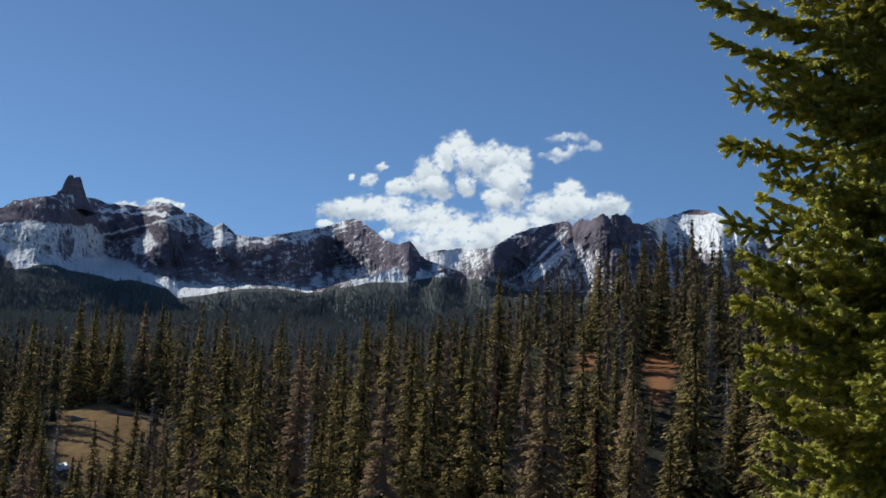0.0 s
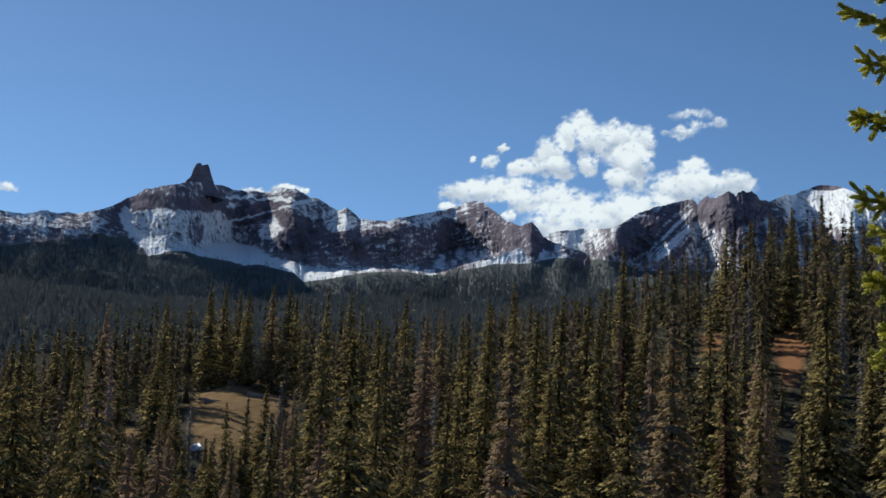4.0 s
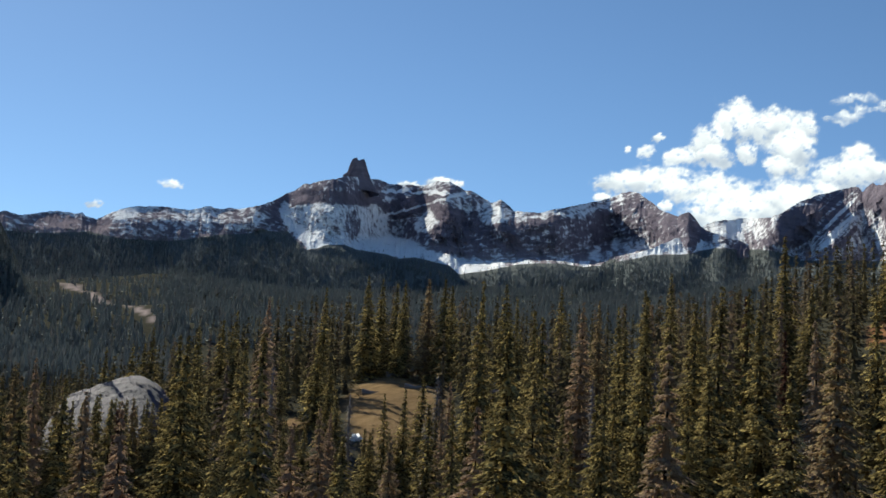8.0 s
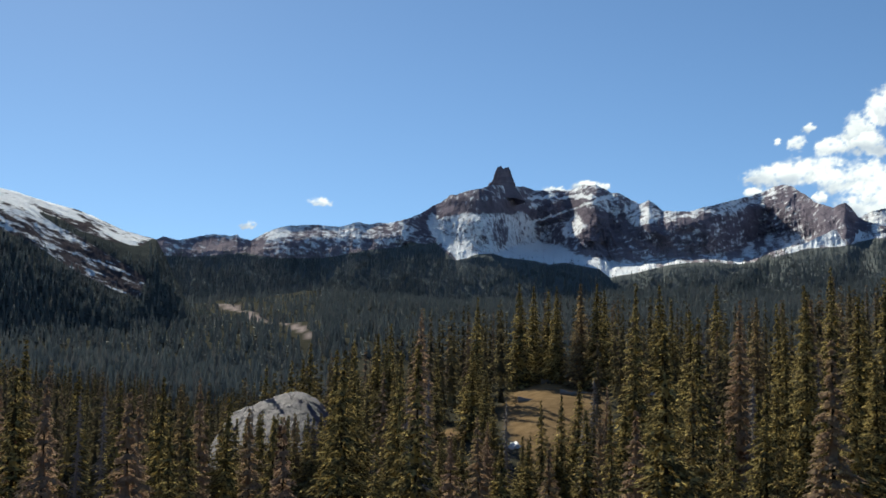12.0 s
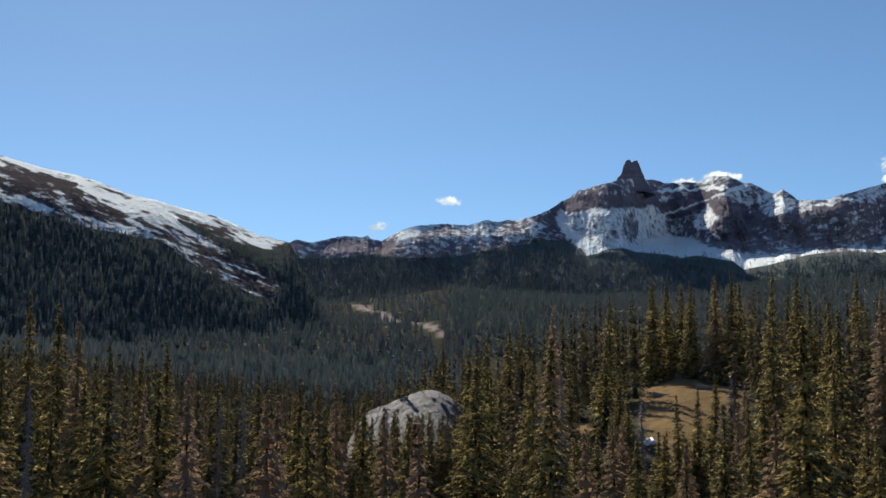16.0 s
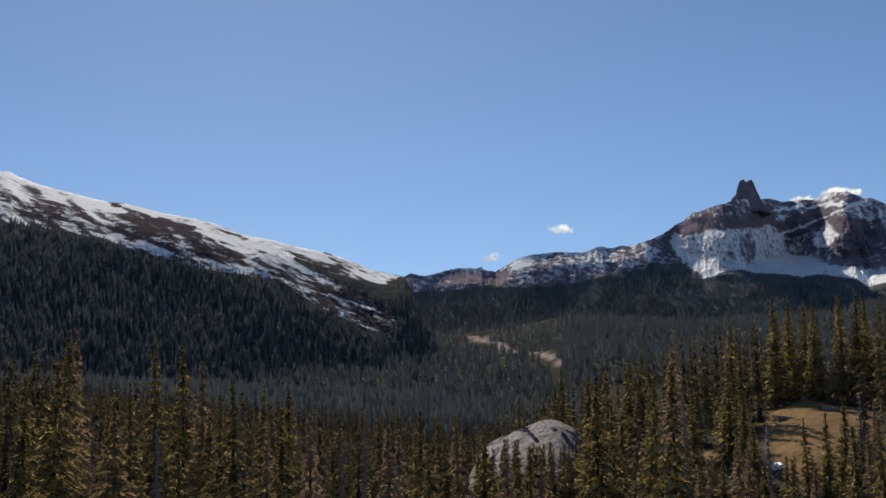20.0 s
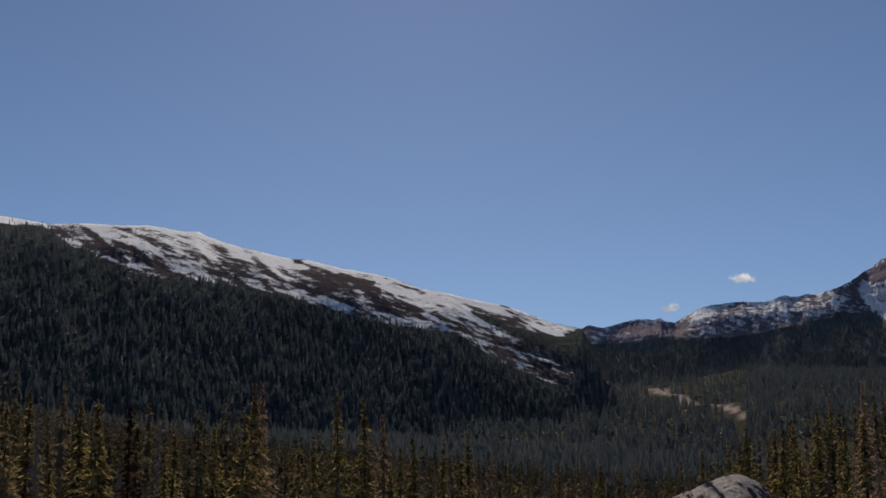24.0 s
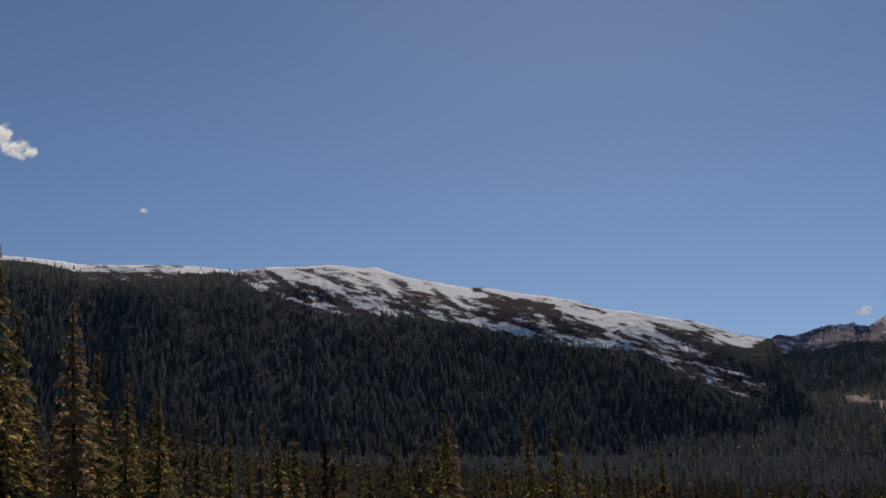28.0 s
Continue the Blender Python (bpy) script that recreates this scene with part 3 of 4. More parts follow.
# rock spurs: azimuth and elevation of the upper end and of the lower end, half width, how far they stand out
SPURS_MASSIF = [(-21.7, 10, -20.1, 7.6, 1.3, 120), (-16.8, 10.3, -16, 8.5, 0.7, 70), (-14.9, 10.8, -13.5, 7.1, 1.5, 170), (-9.7, 9.8, -9.9, 7.9, 1, 70), (-6.4, 10.8, -5.8, 8.5, 1.7, 170), (-24.3, 8.9, -24.8, 7.5, 1.3, 90), (-28.5, 8.7, -29, 7.3, 1.6, 100),
    (-31.3, 8.1, -32, 7.2, 1.3, 80)]
SPURS_RIGHT = [(1.9, 10.4, -0.2, 8.2, 1.2, 110), (3.9, 10.8, 2.4, 8.2, 1.2, 120), (5.7, 11.3, 5, 8.8, 0.9, 90), (4.6, 11.1, 3.9, 9, 0.5, 60),
    (5.1, 11.3, 4.6, 9.2, 0.4, 50), (6.3, 11.2, 5.8, 9.4, 0.4, 60), (9.4, 11.5, 9.8, 9, 2, 140), (-3.1, 9.2, -4.1, 8.1, 1.2, 70)]
SLOPES = [
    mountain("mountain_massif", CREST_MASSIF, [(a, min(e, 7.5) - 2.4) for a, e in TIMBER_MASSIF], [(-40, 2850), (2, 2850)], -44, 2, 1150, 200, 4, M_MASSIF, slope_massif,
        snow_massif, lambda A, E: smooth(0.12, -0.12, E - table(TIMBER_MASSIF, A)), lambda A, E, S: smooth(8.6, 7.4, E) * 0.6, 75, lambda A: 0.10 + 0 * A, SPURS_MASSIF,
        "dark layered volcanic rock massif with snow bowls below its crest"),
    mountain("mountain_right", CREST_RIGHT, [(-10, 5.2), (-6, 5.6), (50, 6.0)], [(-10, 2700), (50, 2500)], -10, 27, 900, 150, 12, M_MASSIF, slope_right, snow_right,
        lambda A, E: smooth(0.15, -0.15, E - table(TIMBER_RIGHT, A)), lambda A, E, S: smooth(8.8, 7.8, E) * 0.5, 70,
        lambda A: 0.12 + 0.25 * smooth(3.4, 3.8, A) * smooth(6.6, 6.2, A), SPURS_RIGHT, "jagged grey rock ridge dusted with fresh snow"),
    mountain("mountain_left", CREST_LEFT, [(-130, -2), (-27, -2)], [(-130, 900), (-60, 1000), (-40, 1250), (-27, 1500)], -96, -27, 1200, 220, 30, M_SLOPE,
        slope_left, snow_left, lambda A, E: np.maximum(smooth(0.05, -0.4, E - table(TIMBER_LEFT, A)) * (1 - 0.85 * band(A, E, *MOTTLE, 0.15)), band(A, E, *WOODS, 0.12) * 0.7), lambda A, E, S: 0.4 + 0 * A, 45, lambda A: 0.05 + 0 * A, [],
        "long wooded mountain slope with wind-blown snow along its crest", False),
]


def build_tower():
    """The rock tower: stacked uneven rings with vertical ribs."""
    n, rows = 44, 30
    A, E, R, Z = SLOPES[0]
    far = float(R[-3, int(np.argmin(np.abs(A[0] + 18.85)))]) + 46
    az = radians(-18.85)
    base = Vector((far * math.sin(az), far * math.cos(az), 0))
    right, away = Vector((math.cos(az), -math.sin(az), 0)), Vector((math.sin(az), math.cos(az), 0))
    z0, z1 = far * math.tan(radians(10.2)), far * math.tan(radians(11.74))
    verts = []
    for k in range(rows):
        h = k / (rows - 1)
        for i in range(n):
            a = 2 * math.pi * i / n
            c, q = math.cos(a), math.sin(a)
            rad = float(np.interp(h, (0, 0.4, 0.66, 0.86, 1), (66, 38, 29, 23, 17)))
            if c < 0:
                rad *= 1 + 0.25 * float(smooth(0.60, 0.52, h)) * abs(c)
            rad *= 1 + 0.12 * noise.noise(Vector((2.6 * c, 2.6 * q, h * 0.8))) + 0.10 * noise.noise(Vector((7 * c, 7 * q, h * 2.5))) + 0.05 * noise.noise(Vector((4, h * 14, 2 * q)))
            dz = (6 * noise.noise(Vector((2.6 * c + 3, 2.6 * q, 7.7))) - 9 * math.exp(-((rad * c - 2) / 4) ** 2)) * float(smooth(0.8, 1, h))
            verts.append(base + right * (rad * c) + away * (rad * q) + Vector((0, 0, z0 + (z1 - z0) * h + dz)))
    verts.append(base + Vector((0, 0, z1 - 10)))
    faces = [(k * n + i, k * n + (i + 1) % n, (k + 1) * n + (i + 1) % n, (k + 1) * n + i) for k in range(rows - 1) for i in range(n)]
    me = D.meshes.new("rock_tower")
    me.from_pydata(verts, [], faces + [((rows - 1) * n + i, (rows - 1) * n + (i + 1) % n, rows * n) for i in range(n)])
    me.materials.append(M_MASSIF)
    attribute(me, "snow", np.full(len(verts), 0.05))
    tagged(new("rock_tower", me), "steep dark rock tower standing on the massif's crest", "rock tower")


build_tower()


# ---- spruces ----
def sprays(H, R0, levels, per, rng, tufts=5, start=0.06, droop=0.35, power=0.85, size=0.42, core=0.34):
    """Crown of drooping boughs, each a row of folded needle tufts. Returns vertices and triangles."""
    V, F = [], []
    for k in range(levels):
        t = (k + rng.random() * 0.8) / levels
        z = H * (start + (1 - start) * t)
        rad = R0 * max(0.06, (1 - t) ** power) * (0.78 + 0.3 * rng.random())
        n = max(3, int(per * (0.45 + 0.55 * (1 - t))))
        turn = rng.random() * 6.28
        for i in range(n):
            a = turn + 6.283 * (i + 0.6 * rng.random()) / n
            L = rad * rng.uniform(0.6, 1.15)
            zz = z + rng.uniform(-0.5, 0.5) * H / levels
            dr = droop * rng.uniform(0.6, 1.4)
            for f in range(tufts):
                q = (0.30 + 0.70 * (f + rng.random()) / tufts) * L
                b = a + rng.uniform(-0.5, 0.5) * 2.0 / n ** 0.5
                lf = (size * rng.uniform(0.7, 1.35)) * (0.7 + 0.3 * (1 - t)) + 0.08 * L
                w = lf * rng.uniform(0.32, 0.5)
                yaw = b + rng.uniform(-0.6, 0.6)
                cx, cy, cz = q * math.cos(b), q * math.sin(b), zz - dr * q * (0.4 + 0.6 * q / max(rad, 0.1)) + rng.uniform(-0.12, 0.12)
                ca, sa = math.cos(yaw), math.sin(yaw)
                dip, sag = rng.uniform(0.15, 0.7) * lf, rng.uniform(0.3, 0.9) * w
                j = len(V)
                V += [(cx - 0.5 * lf * ca, cy - 0.5 * lf * sa, cz + 0.3 * dip), (cx - w * sa, cy + w * ca, cz - sag),
                      (cx + 0.6 * lf * ca, cy + 0.6 * lf * sa, cz - dip), (cx + w * sa, cy - w * ca, cz - sag)]
                F += [(j, j + 1, j + 2), (j, j + 2, j + 3)]
    n = 7
    for k in range(6):
        z0, z1 = H * (start + 0.93 * k / 6), H * (start + 0.93 * (k + 1.5) / 7.0)
        rad, j = core * R0 * (1 - k / 6) ** power + 0.08, len(V)
        V.append((0, 0, min(z1, H * 0.98)))
        for i in range(n):
            a, q = 6.283 * (i + 0.5 * rng.random()) / n, rad * rng.uniform(0.7, 1.2)
            V.append((q * math.cos(a), q * math.sin(a), z0 - 0.2 * rad))
        F += [(j, j + 1 + i, j + 1 + (i + 1) % n) for i in range(n)]
    return np.array(V), np.array(F)


def trunk_arrays(H, r0, n=7, rows=5, bare=0.0):
    V, F = [], []
    for k in range(rows):
        h = k / (rows - 1)
        r = r0 * (1 - h) + 0.02 + (0.25 * r0 if k == 0 else 0)
        V += [(r * math.cos(6.283 * i / n), r * math.sin(6.283 * i / n), H * h - (0.8 if k == 0 else 0)) for i in range(n)]
    for k in range(rows - 1):
        for i in range(n):
            a, b = k * n + i, k * n + (i + 1) % n
            F += [(a, b, b + n), (a, b + n, a + n)]
    return np.array(V), np.array(F)


def spruce_kind(seed, H, R0, needles, name="spruce", label="", levels=46, per=8, power=0.85, tufts=6, size=0.5):
    rng = random.Random(seed)
    root = new(name)
    part("trunk", mesh_of("spruce_trunk", *trunk_arrays(H * 0.97, 0.011 * H), M_BARK), root)
    part("crown", mesh_of("spruce_crown", *sprays(H, R0, levels, per, rng, tufts, 0.04, 0.32, power, size, 0.17), needles), root)
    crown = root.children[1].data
    # the last 42 faces are the added core cones, coloured as inner shade
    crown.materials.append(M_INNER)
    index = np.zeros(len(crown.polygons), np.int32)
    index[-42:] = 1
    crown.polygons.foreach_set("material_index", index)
    return tagged(root, label, "tree", "spruces of the near forest")


def snag_kind(seed, H):
    """A dead grey spruce with short bare branch stubs."""
    rng = random.Random(seed)
    root = new("dead_spruce")
    part("trunk", mesh_of("snag_trunk", *trunk_arrays(H, 0.012 * H), M_DEAD), root)
    V, F = [], []
    for k in range(420):
        t = rng.uniform(0.08, 0.97)
        a, z, L = rng.random() * 6.283, H * t, (0.4 + 1.7 * (1 - t)) * rng.uniform(0.4, 1.1)
        ca, sa, w, j = math.cos(a), math.sin(a), 0.05, len(V)
        V += [(-w * sa, w * ca, z), (w * sa, -w * ca, z), (0, 0, z + 0.1), (L * ca, L * sa, z - 0.35 * L)]
        F += [(j, j + 1, j + 3), (j + 1, j + 2, j + 3), (j + 2, j, j + 3)]
    tagged(part("twigwork", mesh_of("snag_twigs", np.array(V), np.array(F), M_DEAD), root), kind="stuff")
    return tagged(root, "dead grey spruce with bare broken twigs", "tree", "dead spruces of the near forest")


SKYLINE = [(-85, 11.5), (-72, 12.3), (-68.4, 12.3), (-65.5, 9.6), (-63.6, 7.8), (-60.7, 6.8), (-58, 6.2), (-54.7, 5.6), (-50, 4.8), (-46.5, 4), (-42.6, 3.6),
    (-40, 3.2), (-36.6, 2.3), (-33, 1.8), (-30.5, 2.1), (-28.8, 2.6), (-27.4, 3), (-25.9, 3.5), (-23.9, 4.5), (-22.4, 4.9), (-20.2, 5.6), (-18.5, 6),
    (-16, 6.3), (-14.6, 6.4), (-12.9, 6), (-11.3, 5.8), (-9.2, 5.6), (-6, 5.8), (-4.6, 6.4), (-2.6, 6.6), (-1, 6.8), (0, 7.4), (0.7, 8.2), (2.4, 8.6),
    (3.6, 9.1), (4.8, 9.6), (6, 10), (7.2, 10.5), (8.4, 10.7), (10.3, 10.3), (13, 10.2), (26, 10.5)]
# openings through which clearings show: azimuth from, to, highest tree top before it, its distance
OPENINGS = [(-18.7, -16.1, -0.1, 178), (-15.9, -13.9, 1.3, 190), (-21.5, -20.6, -0.1, 196), (-30.9, -26.8, 0.6, 190), (3.8, 4.8, 3.4, 240), (7.0, 8.3, 3.4, 214),
    (9.75, 10.35, 5.5, 270), (-25.4, -24.4, -2.8, 115)]
# dead trees that stand out: azimuth, elevation of the tip, distance
SNAGS = [(-15.3, 1.0, 130), (-4.5, 1.9, 120), (-18.6, 1.3, 160), (-22.9, 1.4, 150), (-14.8, 2.3, 175), (-5.2, 3.2, 140), (2.5, 7.2, 215), (5.9, 7.6, 215), (-10.1, 4.6, 190),
    (9.8, 8.3, 200), (-30.0, 1.0, 150), (-36.4, 1.6, 160), (-41.8, 2.6, 165), (-8.0, 2.4, 130)]
# single live trees that stand out: azimuth, elevation of the tip, distance
STANDOUT = [(-19.6, 2.6, 186), (-20.2, 3.9, 202), (-19.15, 1.3, 178), (-21.75, 3.1, 192), (-22.1, 2.4, 180), (-19.5, 0.4, 163), (-20.5, -0.2, 160), (-21.0, -0.3, 172),
    (-22.5, 5.33, 215), (-20.01, 5.9, 240), (-17.94, 6.52, 262), (-17.5, 6.47, 270), (-16.77, 6.23, 268), (-16.41, 6.4, 258), (-15.25, 6.6, 255),
    (-14.6, 6.6, 250), (-14.24, 6.31, 262), (-12.98, 6.59, 165), (-11.76, 6.46, 200), (-11.19, 5.84, 210), (-10.48, 5.4, 150), (-9.98, 5.05, 135),
    (-9.31, 6.48, 230), (-8.47, 5.79, 165), (-7.57, 5.96, 210), (-6.59, 5.63, 180), (-5.66, 6.24, 140), (-5.23, 5.89, 170), (-4.28, 6.84, 215),
    (-3.42, 5.98, 150), (-24.42, 4.25, 220), (-23.93, 4.63, 215), (-25.28, 3.85, 200), (-26.44, 3.4, 150), (-26.1, 3.51, 135), (-27.4, 3.75, 225),
    (-29.47, 2.63, 215), (-28.11, 2.91, 224), (-27.75, 3.02, 228), (-34.75, 1.28, 135), (-33.47, 0.46, 110), (-32.53, 1.33, 150), (-31.16, 1.36, 150),
    (-29.77, 0.85, 120), (-24.31, -0.24, 115), (-19.73, 0.54, 120), (-16.94, 1.32, 150), (-16.17, 1.55, 152), (-15.47, 2.24, 165), (-14.2, 1.96, 160),
    (-12.43, 1.19, 120), (-11.76, 2.82, 170), (-7.57, 1.7, 125), (-7.08, 1.94, 130), (-8.77, 0.22, 100), (-4.83, 3.08, 120), (-5.52, 6.46, 170),
    (-4.48, 7.19, 200), (-2.56, 6.72, 140), (-1.31, 6.71, 145), (-0.42, 5.72, 120), (0.51, 8.89, 230), (1.94, 5.4, 115), (2.87, 4.97, 115),
    (4.34, 6.4, 150), (5.18, 6.22, 118), (6.5, 5.95, 125), (9.1, 7.99, 112), (4.87, 9.95, 270), (5.95, 10.16, 275), (6.79, 10.46, 262), (9.07, 11.16, 255),
    (10.16, 10.47, 240), (-7.44, 2.61, 120), (-9.04, 1.1, 105), (-2.77, 3.28, 118), (-1.6, 1.3, 90), (1.42, 6.82, 190), (8.08, 1.79, 95),
    (7.63, 10.72, 268), (-49.07, 5.89, 165), (-48.88, 5.77, 172), (-45.3, 5.47, 190), (-44.13, 5.11, 180), (-43.34, 4.5, 170), (-40.98, 3.38, 165),
    (-39.61, 3.51, 175), (-33.92, 2.08, 140), (-32.77, 1.81, 150), (-32, 2.06, 160), (-35.57, 1.84, 150), (-37.34, 2.24, 180), (-46.45, 3.49, 150),
    (-68.29, 13.96, 85), (-67.87, 11.07, 92), (-65.03, 11.21, 88), (-63.21, 8.13, 100), (-61.76, 7.36, 98), (-64.05, 9.12, 110), (8.85, 6.98, 150)]


def forest_spots():
    """Places of the near forest's trees: azimuth, distance, height, foot."""
    rng = random.Random(5)
    out, cells = [], {}

    def keep(az, r, H, z):
        x, y = r * math.sin(radians(az)), r * math.cos(radians(az))
        cells.setdefault((int(x // 8), int(y // 8)), []).append((x, y))
        out.append((az, r, H, z))

    for az, el, r in STANDOUT:
        z = float(ground_z(az, r))
        keep(az, r, EYE + r * math.tan(radians(el)) - z, z)
    for a0, a1, count, el, r0 in ((-32.2, -26.4, 26, 0.3, 178), (-18.7, -15.0, 8, -0.7, 160), (-21.6, -20.5, 3, -0.6, 176)):
        for k in range(count):
            az, r = a0 + (a1 - a0) * (k + rng.random()) / count, r0 + rng.uniform(-9, 6)
            z = float(ground_z(az, r))
            keep(az, r, max(5.0, EYE + r * math.tan(radians(el + rng.random() * 0.5)) - z), z)
    for _ in range(30000):
        az = rng.uniform(-80, 25)
        r = math.sqrt(rng.uniform(70.0 ** 2, 360.0 ** 2))
        gap = 8.2 if r < 150 else 6.0
        x, y = r * math.sin(radians(az)), r * math.cos(radians(az))
        key = (int(x // 8), int(y // 8))
        if any(math.hypot(x - u, y - v) < gap for i in (-1, 0, 1) for j in (-1, 0, 1) for u, v in cells.get((key[0] + i, key[1] + j), ())):
            continue
        H = rng.triangular(9, 31, 21)
        if fbm(np.array(x / 17), np.array(y / 17), 2, 15) < 0.43 and r < 290 and az < 3:
            continue
        z = float(ground_z(az, r))
        tip = float(table(SKYLINE, az)) - rng.random() ** 2 * 2.0 - 0.004 * max(0.0, 240 - r) * (1 if rng.random() < 0.8 else 0)
        for a0, a1, el, far in OPENINGS:
            pad = math.degrees(1.5 / r)
            if r < far and a0 - pad < az < a1 + pad:
                tip = min(tip, el - rng.random() * 0.6)
        H = min(H, EYE + r * math.tan(radians(tip)) - z)
        if H < 6:
            continue
        a, d = np.array(az), np.array(r)
        if float(meadow_mask(a, d)) + float(heath_mask(a, d)) > 0.25 or (abs(az + 28.8) < 2.4 and 174 < r < 224):
            continue
        sx, sy = math.sin(radians(SUN_AZ + 180)), math.cos(radians(SUN_AZ + 180))
        lit = True
        for q in (0.35, 0.6, 0.85):
            u, v = x + sx * 1.66 * H * q, y + sy * 1.66 * H * q
            a, d = np.array(math.degrees(math.atan2(u, v))), np.array(math.hypot(u, v))
            lit = lit and float(meadow_mask(a, d)) + float(heath_mask(a, d)) < 0.6
        if not lit and rng.random() < (0.45 if az < 0 else 0.95):
            continue
        keep(az, r, H, z)
    return out


def plant_forest():
    live, fine = [[spruce_kind(100 + i, 20, R0, M_SPRUCE, "spruce", "green spruce with a narrow drooping crown among other spruces", 50, 8, pw, tufts, size)
            for i, (R0, pw) in enumerate(((4.3, 1.0), (3.6, 0.88), (4.6, 1.05), (3.2, 0.84), (4.0, 0.94)))] for tufts, size in ((16, 0.27), (30, 0.18))]
    red = [spruce_kind(200, 20, 1.9, M_RED, "spruce", "dying spruce with red-brown needles in the forest", 36, 6)]
    snags = [snag_kind(300, 20), snag_kind(301, 20)]
    trees = forest_spots()
    n = len(STANDOUT) + 37
    trees = trees[:n] + sorted(trees[n:], key=lambda q: q[1])
    rng = random.Random(9)
    used = set()
    for k, (az, r, H, z) in enumerate(trees[:300]):
        p = rng.random() if k >= n else 0.0
        src = rng.choice(fine if r < 125 or H > 23 else live) if p < 0.87 else red[0] if p < 0.925 else rng.choice(snags)
        x, y = r * math.sin(radians(az)), r * math.cos(radians(az))
        wide = rng.uniform(0.85, 1.2) * (H / 20) ** 0.7
        m = pose(x, y, z - 0.1, rng.uniform(-1.5, 1.5), rng.uniform(-1.5, 1.5), rng.uniform(0, 360)) @ Matrix.Diagonal((wide, wide, H / 20, 1))
        if src.name in used:
            copy_thing(src, m @ Matrix.Diagonal((1 / src.scale.x, 1 / src.scale.y, 1 / src.scale.z, 1)))
        else:
            used.add(src.name)
            src.matrix_basis = m
    for az, el, r in SNAGS:
        z = float(ground_z(az, r))
        H = EYE + r * math.tan(radians(el)) - z
        m = pose(r * math.sin(radians(az)), r * math.cos(radians(az)), z - 0.1, rng.uniform(-2, 2), rng.uniform(-2, 2), rng.uniform(0, 360)) @ Matrix.Diagonal((1.2, 1.2, H / 20, 1))
        src = snags[rng.randrange(2)]
        if src.name in used:
            copy_thing(src, m @ Matrix.Diagonal((1 / src.scale.x, 1 / src.scale.y, 1 / src.scale.z, 1)))
        else:
            used.add(src.name)
            src.matrix_basis = m
    rng = random.Random(78)
    kinds = [sprays(20, R0, 24, 5, rng, 3, 0.04, 0.32, 0.82, 0.62, 0.26) for R0 in (3.3, 2.8, 3.6, 3.0, 3.8)]
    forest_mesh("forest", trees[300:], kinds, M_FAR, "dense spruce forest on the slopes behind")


def jagged_tree(rng, tiers=3, n=5):
    """A far tree: a few ragged skirts."""
    V, F = [], []
    for k in range(tiers):
        z0, z1 = 20 * (0.02 + 0.86 * k / tiers), 20 * (0.02 + (k + 1.7) / (tiers + 0.7))
        rad = 2.9 * (1 - k / tiers) ** 0.8 + 0.3
        j, a0 = len(V), rng.random() * 6.28
        V.append((rng.uniform(-0.2, 0.2), rng.uniform(-0.2, 0.2), min(20, z1)))
        for i in range(n):
            a, q = a0 + 6.283 * i / n, rad * rng.uniform(0.65, 1.25)
            V.append((q * math.cos(a), q * math.sin(a), z0 + rng.uniform(-0.8, 0.8)))
        F += [(j, j + 1 + i, j + 1 + (i + 1) % n) for i in range(n)]
    return np.array(V), np.array(F)


def forest_mesh(name, spots, kinds, mat, label):
    """Many trees joined into one mesh."""
    rng = random.Random(77)
    VV, FF, tones, base = [], [], [], 0
    for az, r, H, z in spots:
        V, F = kinds[rng.randrange(len(kinds))]
        a, w = rng.random() * 6.283, rng.uniform(0.85, 1.25) * (H / 20) ** 0.7
        c, q = math.cos(a) * w, math.sin(a) * w
        VV.append(np.stack([V[:, 0] * c - V[:, 1] * q + r * math.sin(radians(az)), V[:, 0] * q + V[:, 1] * c + r * math.cos(radians(az)),
                            V[:, 2] * H / 20 + z], -1))
        FF.append(F + base)
        base += len(V)
        tones.append(np.full(len(V), rng.random()))
    me = mesh_of(name, np.concatenate(VV), np.concatenate(FF), mat)
    attribute(me, "tone", np.concatenate(tones))
    tagged(new(name, me), label, "forest", kind="stuff")


plant_forest()


def plant_valley():
    """The valley floor beyond the near forest."""
    rng = np.random.RandomState(3)
    az, r = rng.uniform(-62, -23, 1500), np.sqrt(rng.uniform(350 ** 2, 760 ** 2, 1500))
    far_az = np.concatenate([rng.uniform(-72, -26, 15000), rng.uniform(-27, 8, 15000)])
    far_r = np.concatenate([740 * (3280 / 740) ** rng.uniform(0, 1, 15000), np.sqrt(rng.uniform(1450 ** 2, 3280 ** 2, 15000))])
    kinds = [sprays(20, R0, 22, 5, random.Random(k), 3, 0.04, 0.35, 0.85, 0.72, 0.24) for k, R0 in enumerate((3.0, 2.7, 3.3))]
    far_kinds = [jagged_tree(random.Random(k)) for k in range(5)]

    def spots(a, d):
        ok = (slide_mask(a, d) < 0.3) & (slide_mask(a, d + 90) < 0.3) & (slide_mask(a, d + 180) < 0.3)
        a, d = a[ok], d[ok]
        z, H = ground_z(a, d) - 0.5, rng.triangular(9, 16, 22, len(a))
        top = EYE + d * np.tan(np.radians(table(SKYLINE, a) - 0.1))
        H = np.where((d < 760) & (a > -26), np.minimum(H, top - z), H)
        return [q for q in zip(a, d, H, z) if q[2] > 4]

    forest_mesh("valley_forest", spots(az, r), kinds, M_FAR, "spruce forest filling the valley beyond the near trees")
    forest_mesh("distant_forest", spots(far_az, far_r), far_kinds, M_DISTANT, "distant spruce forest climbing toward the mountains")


plant_valley()


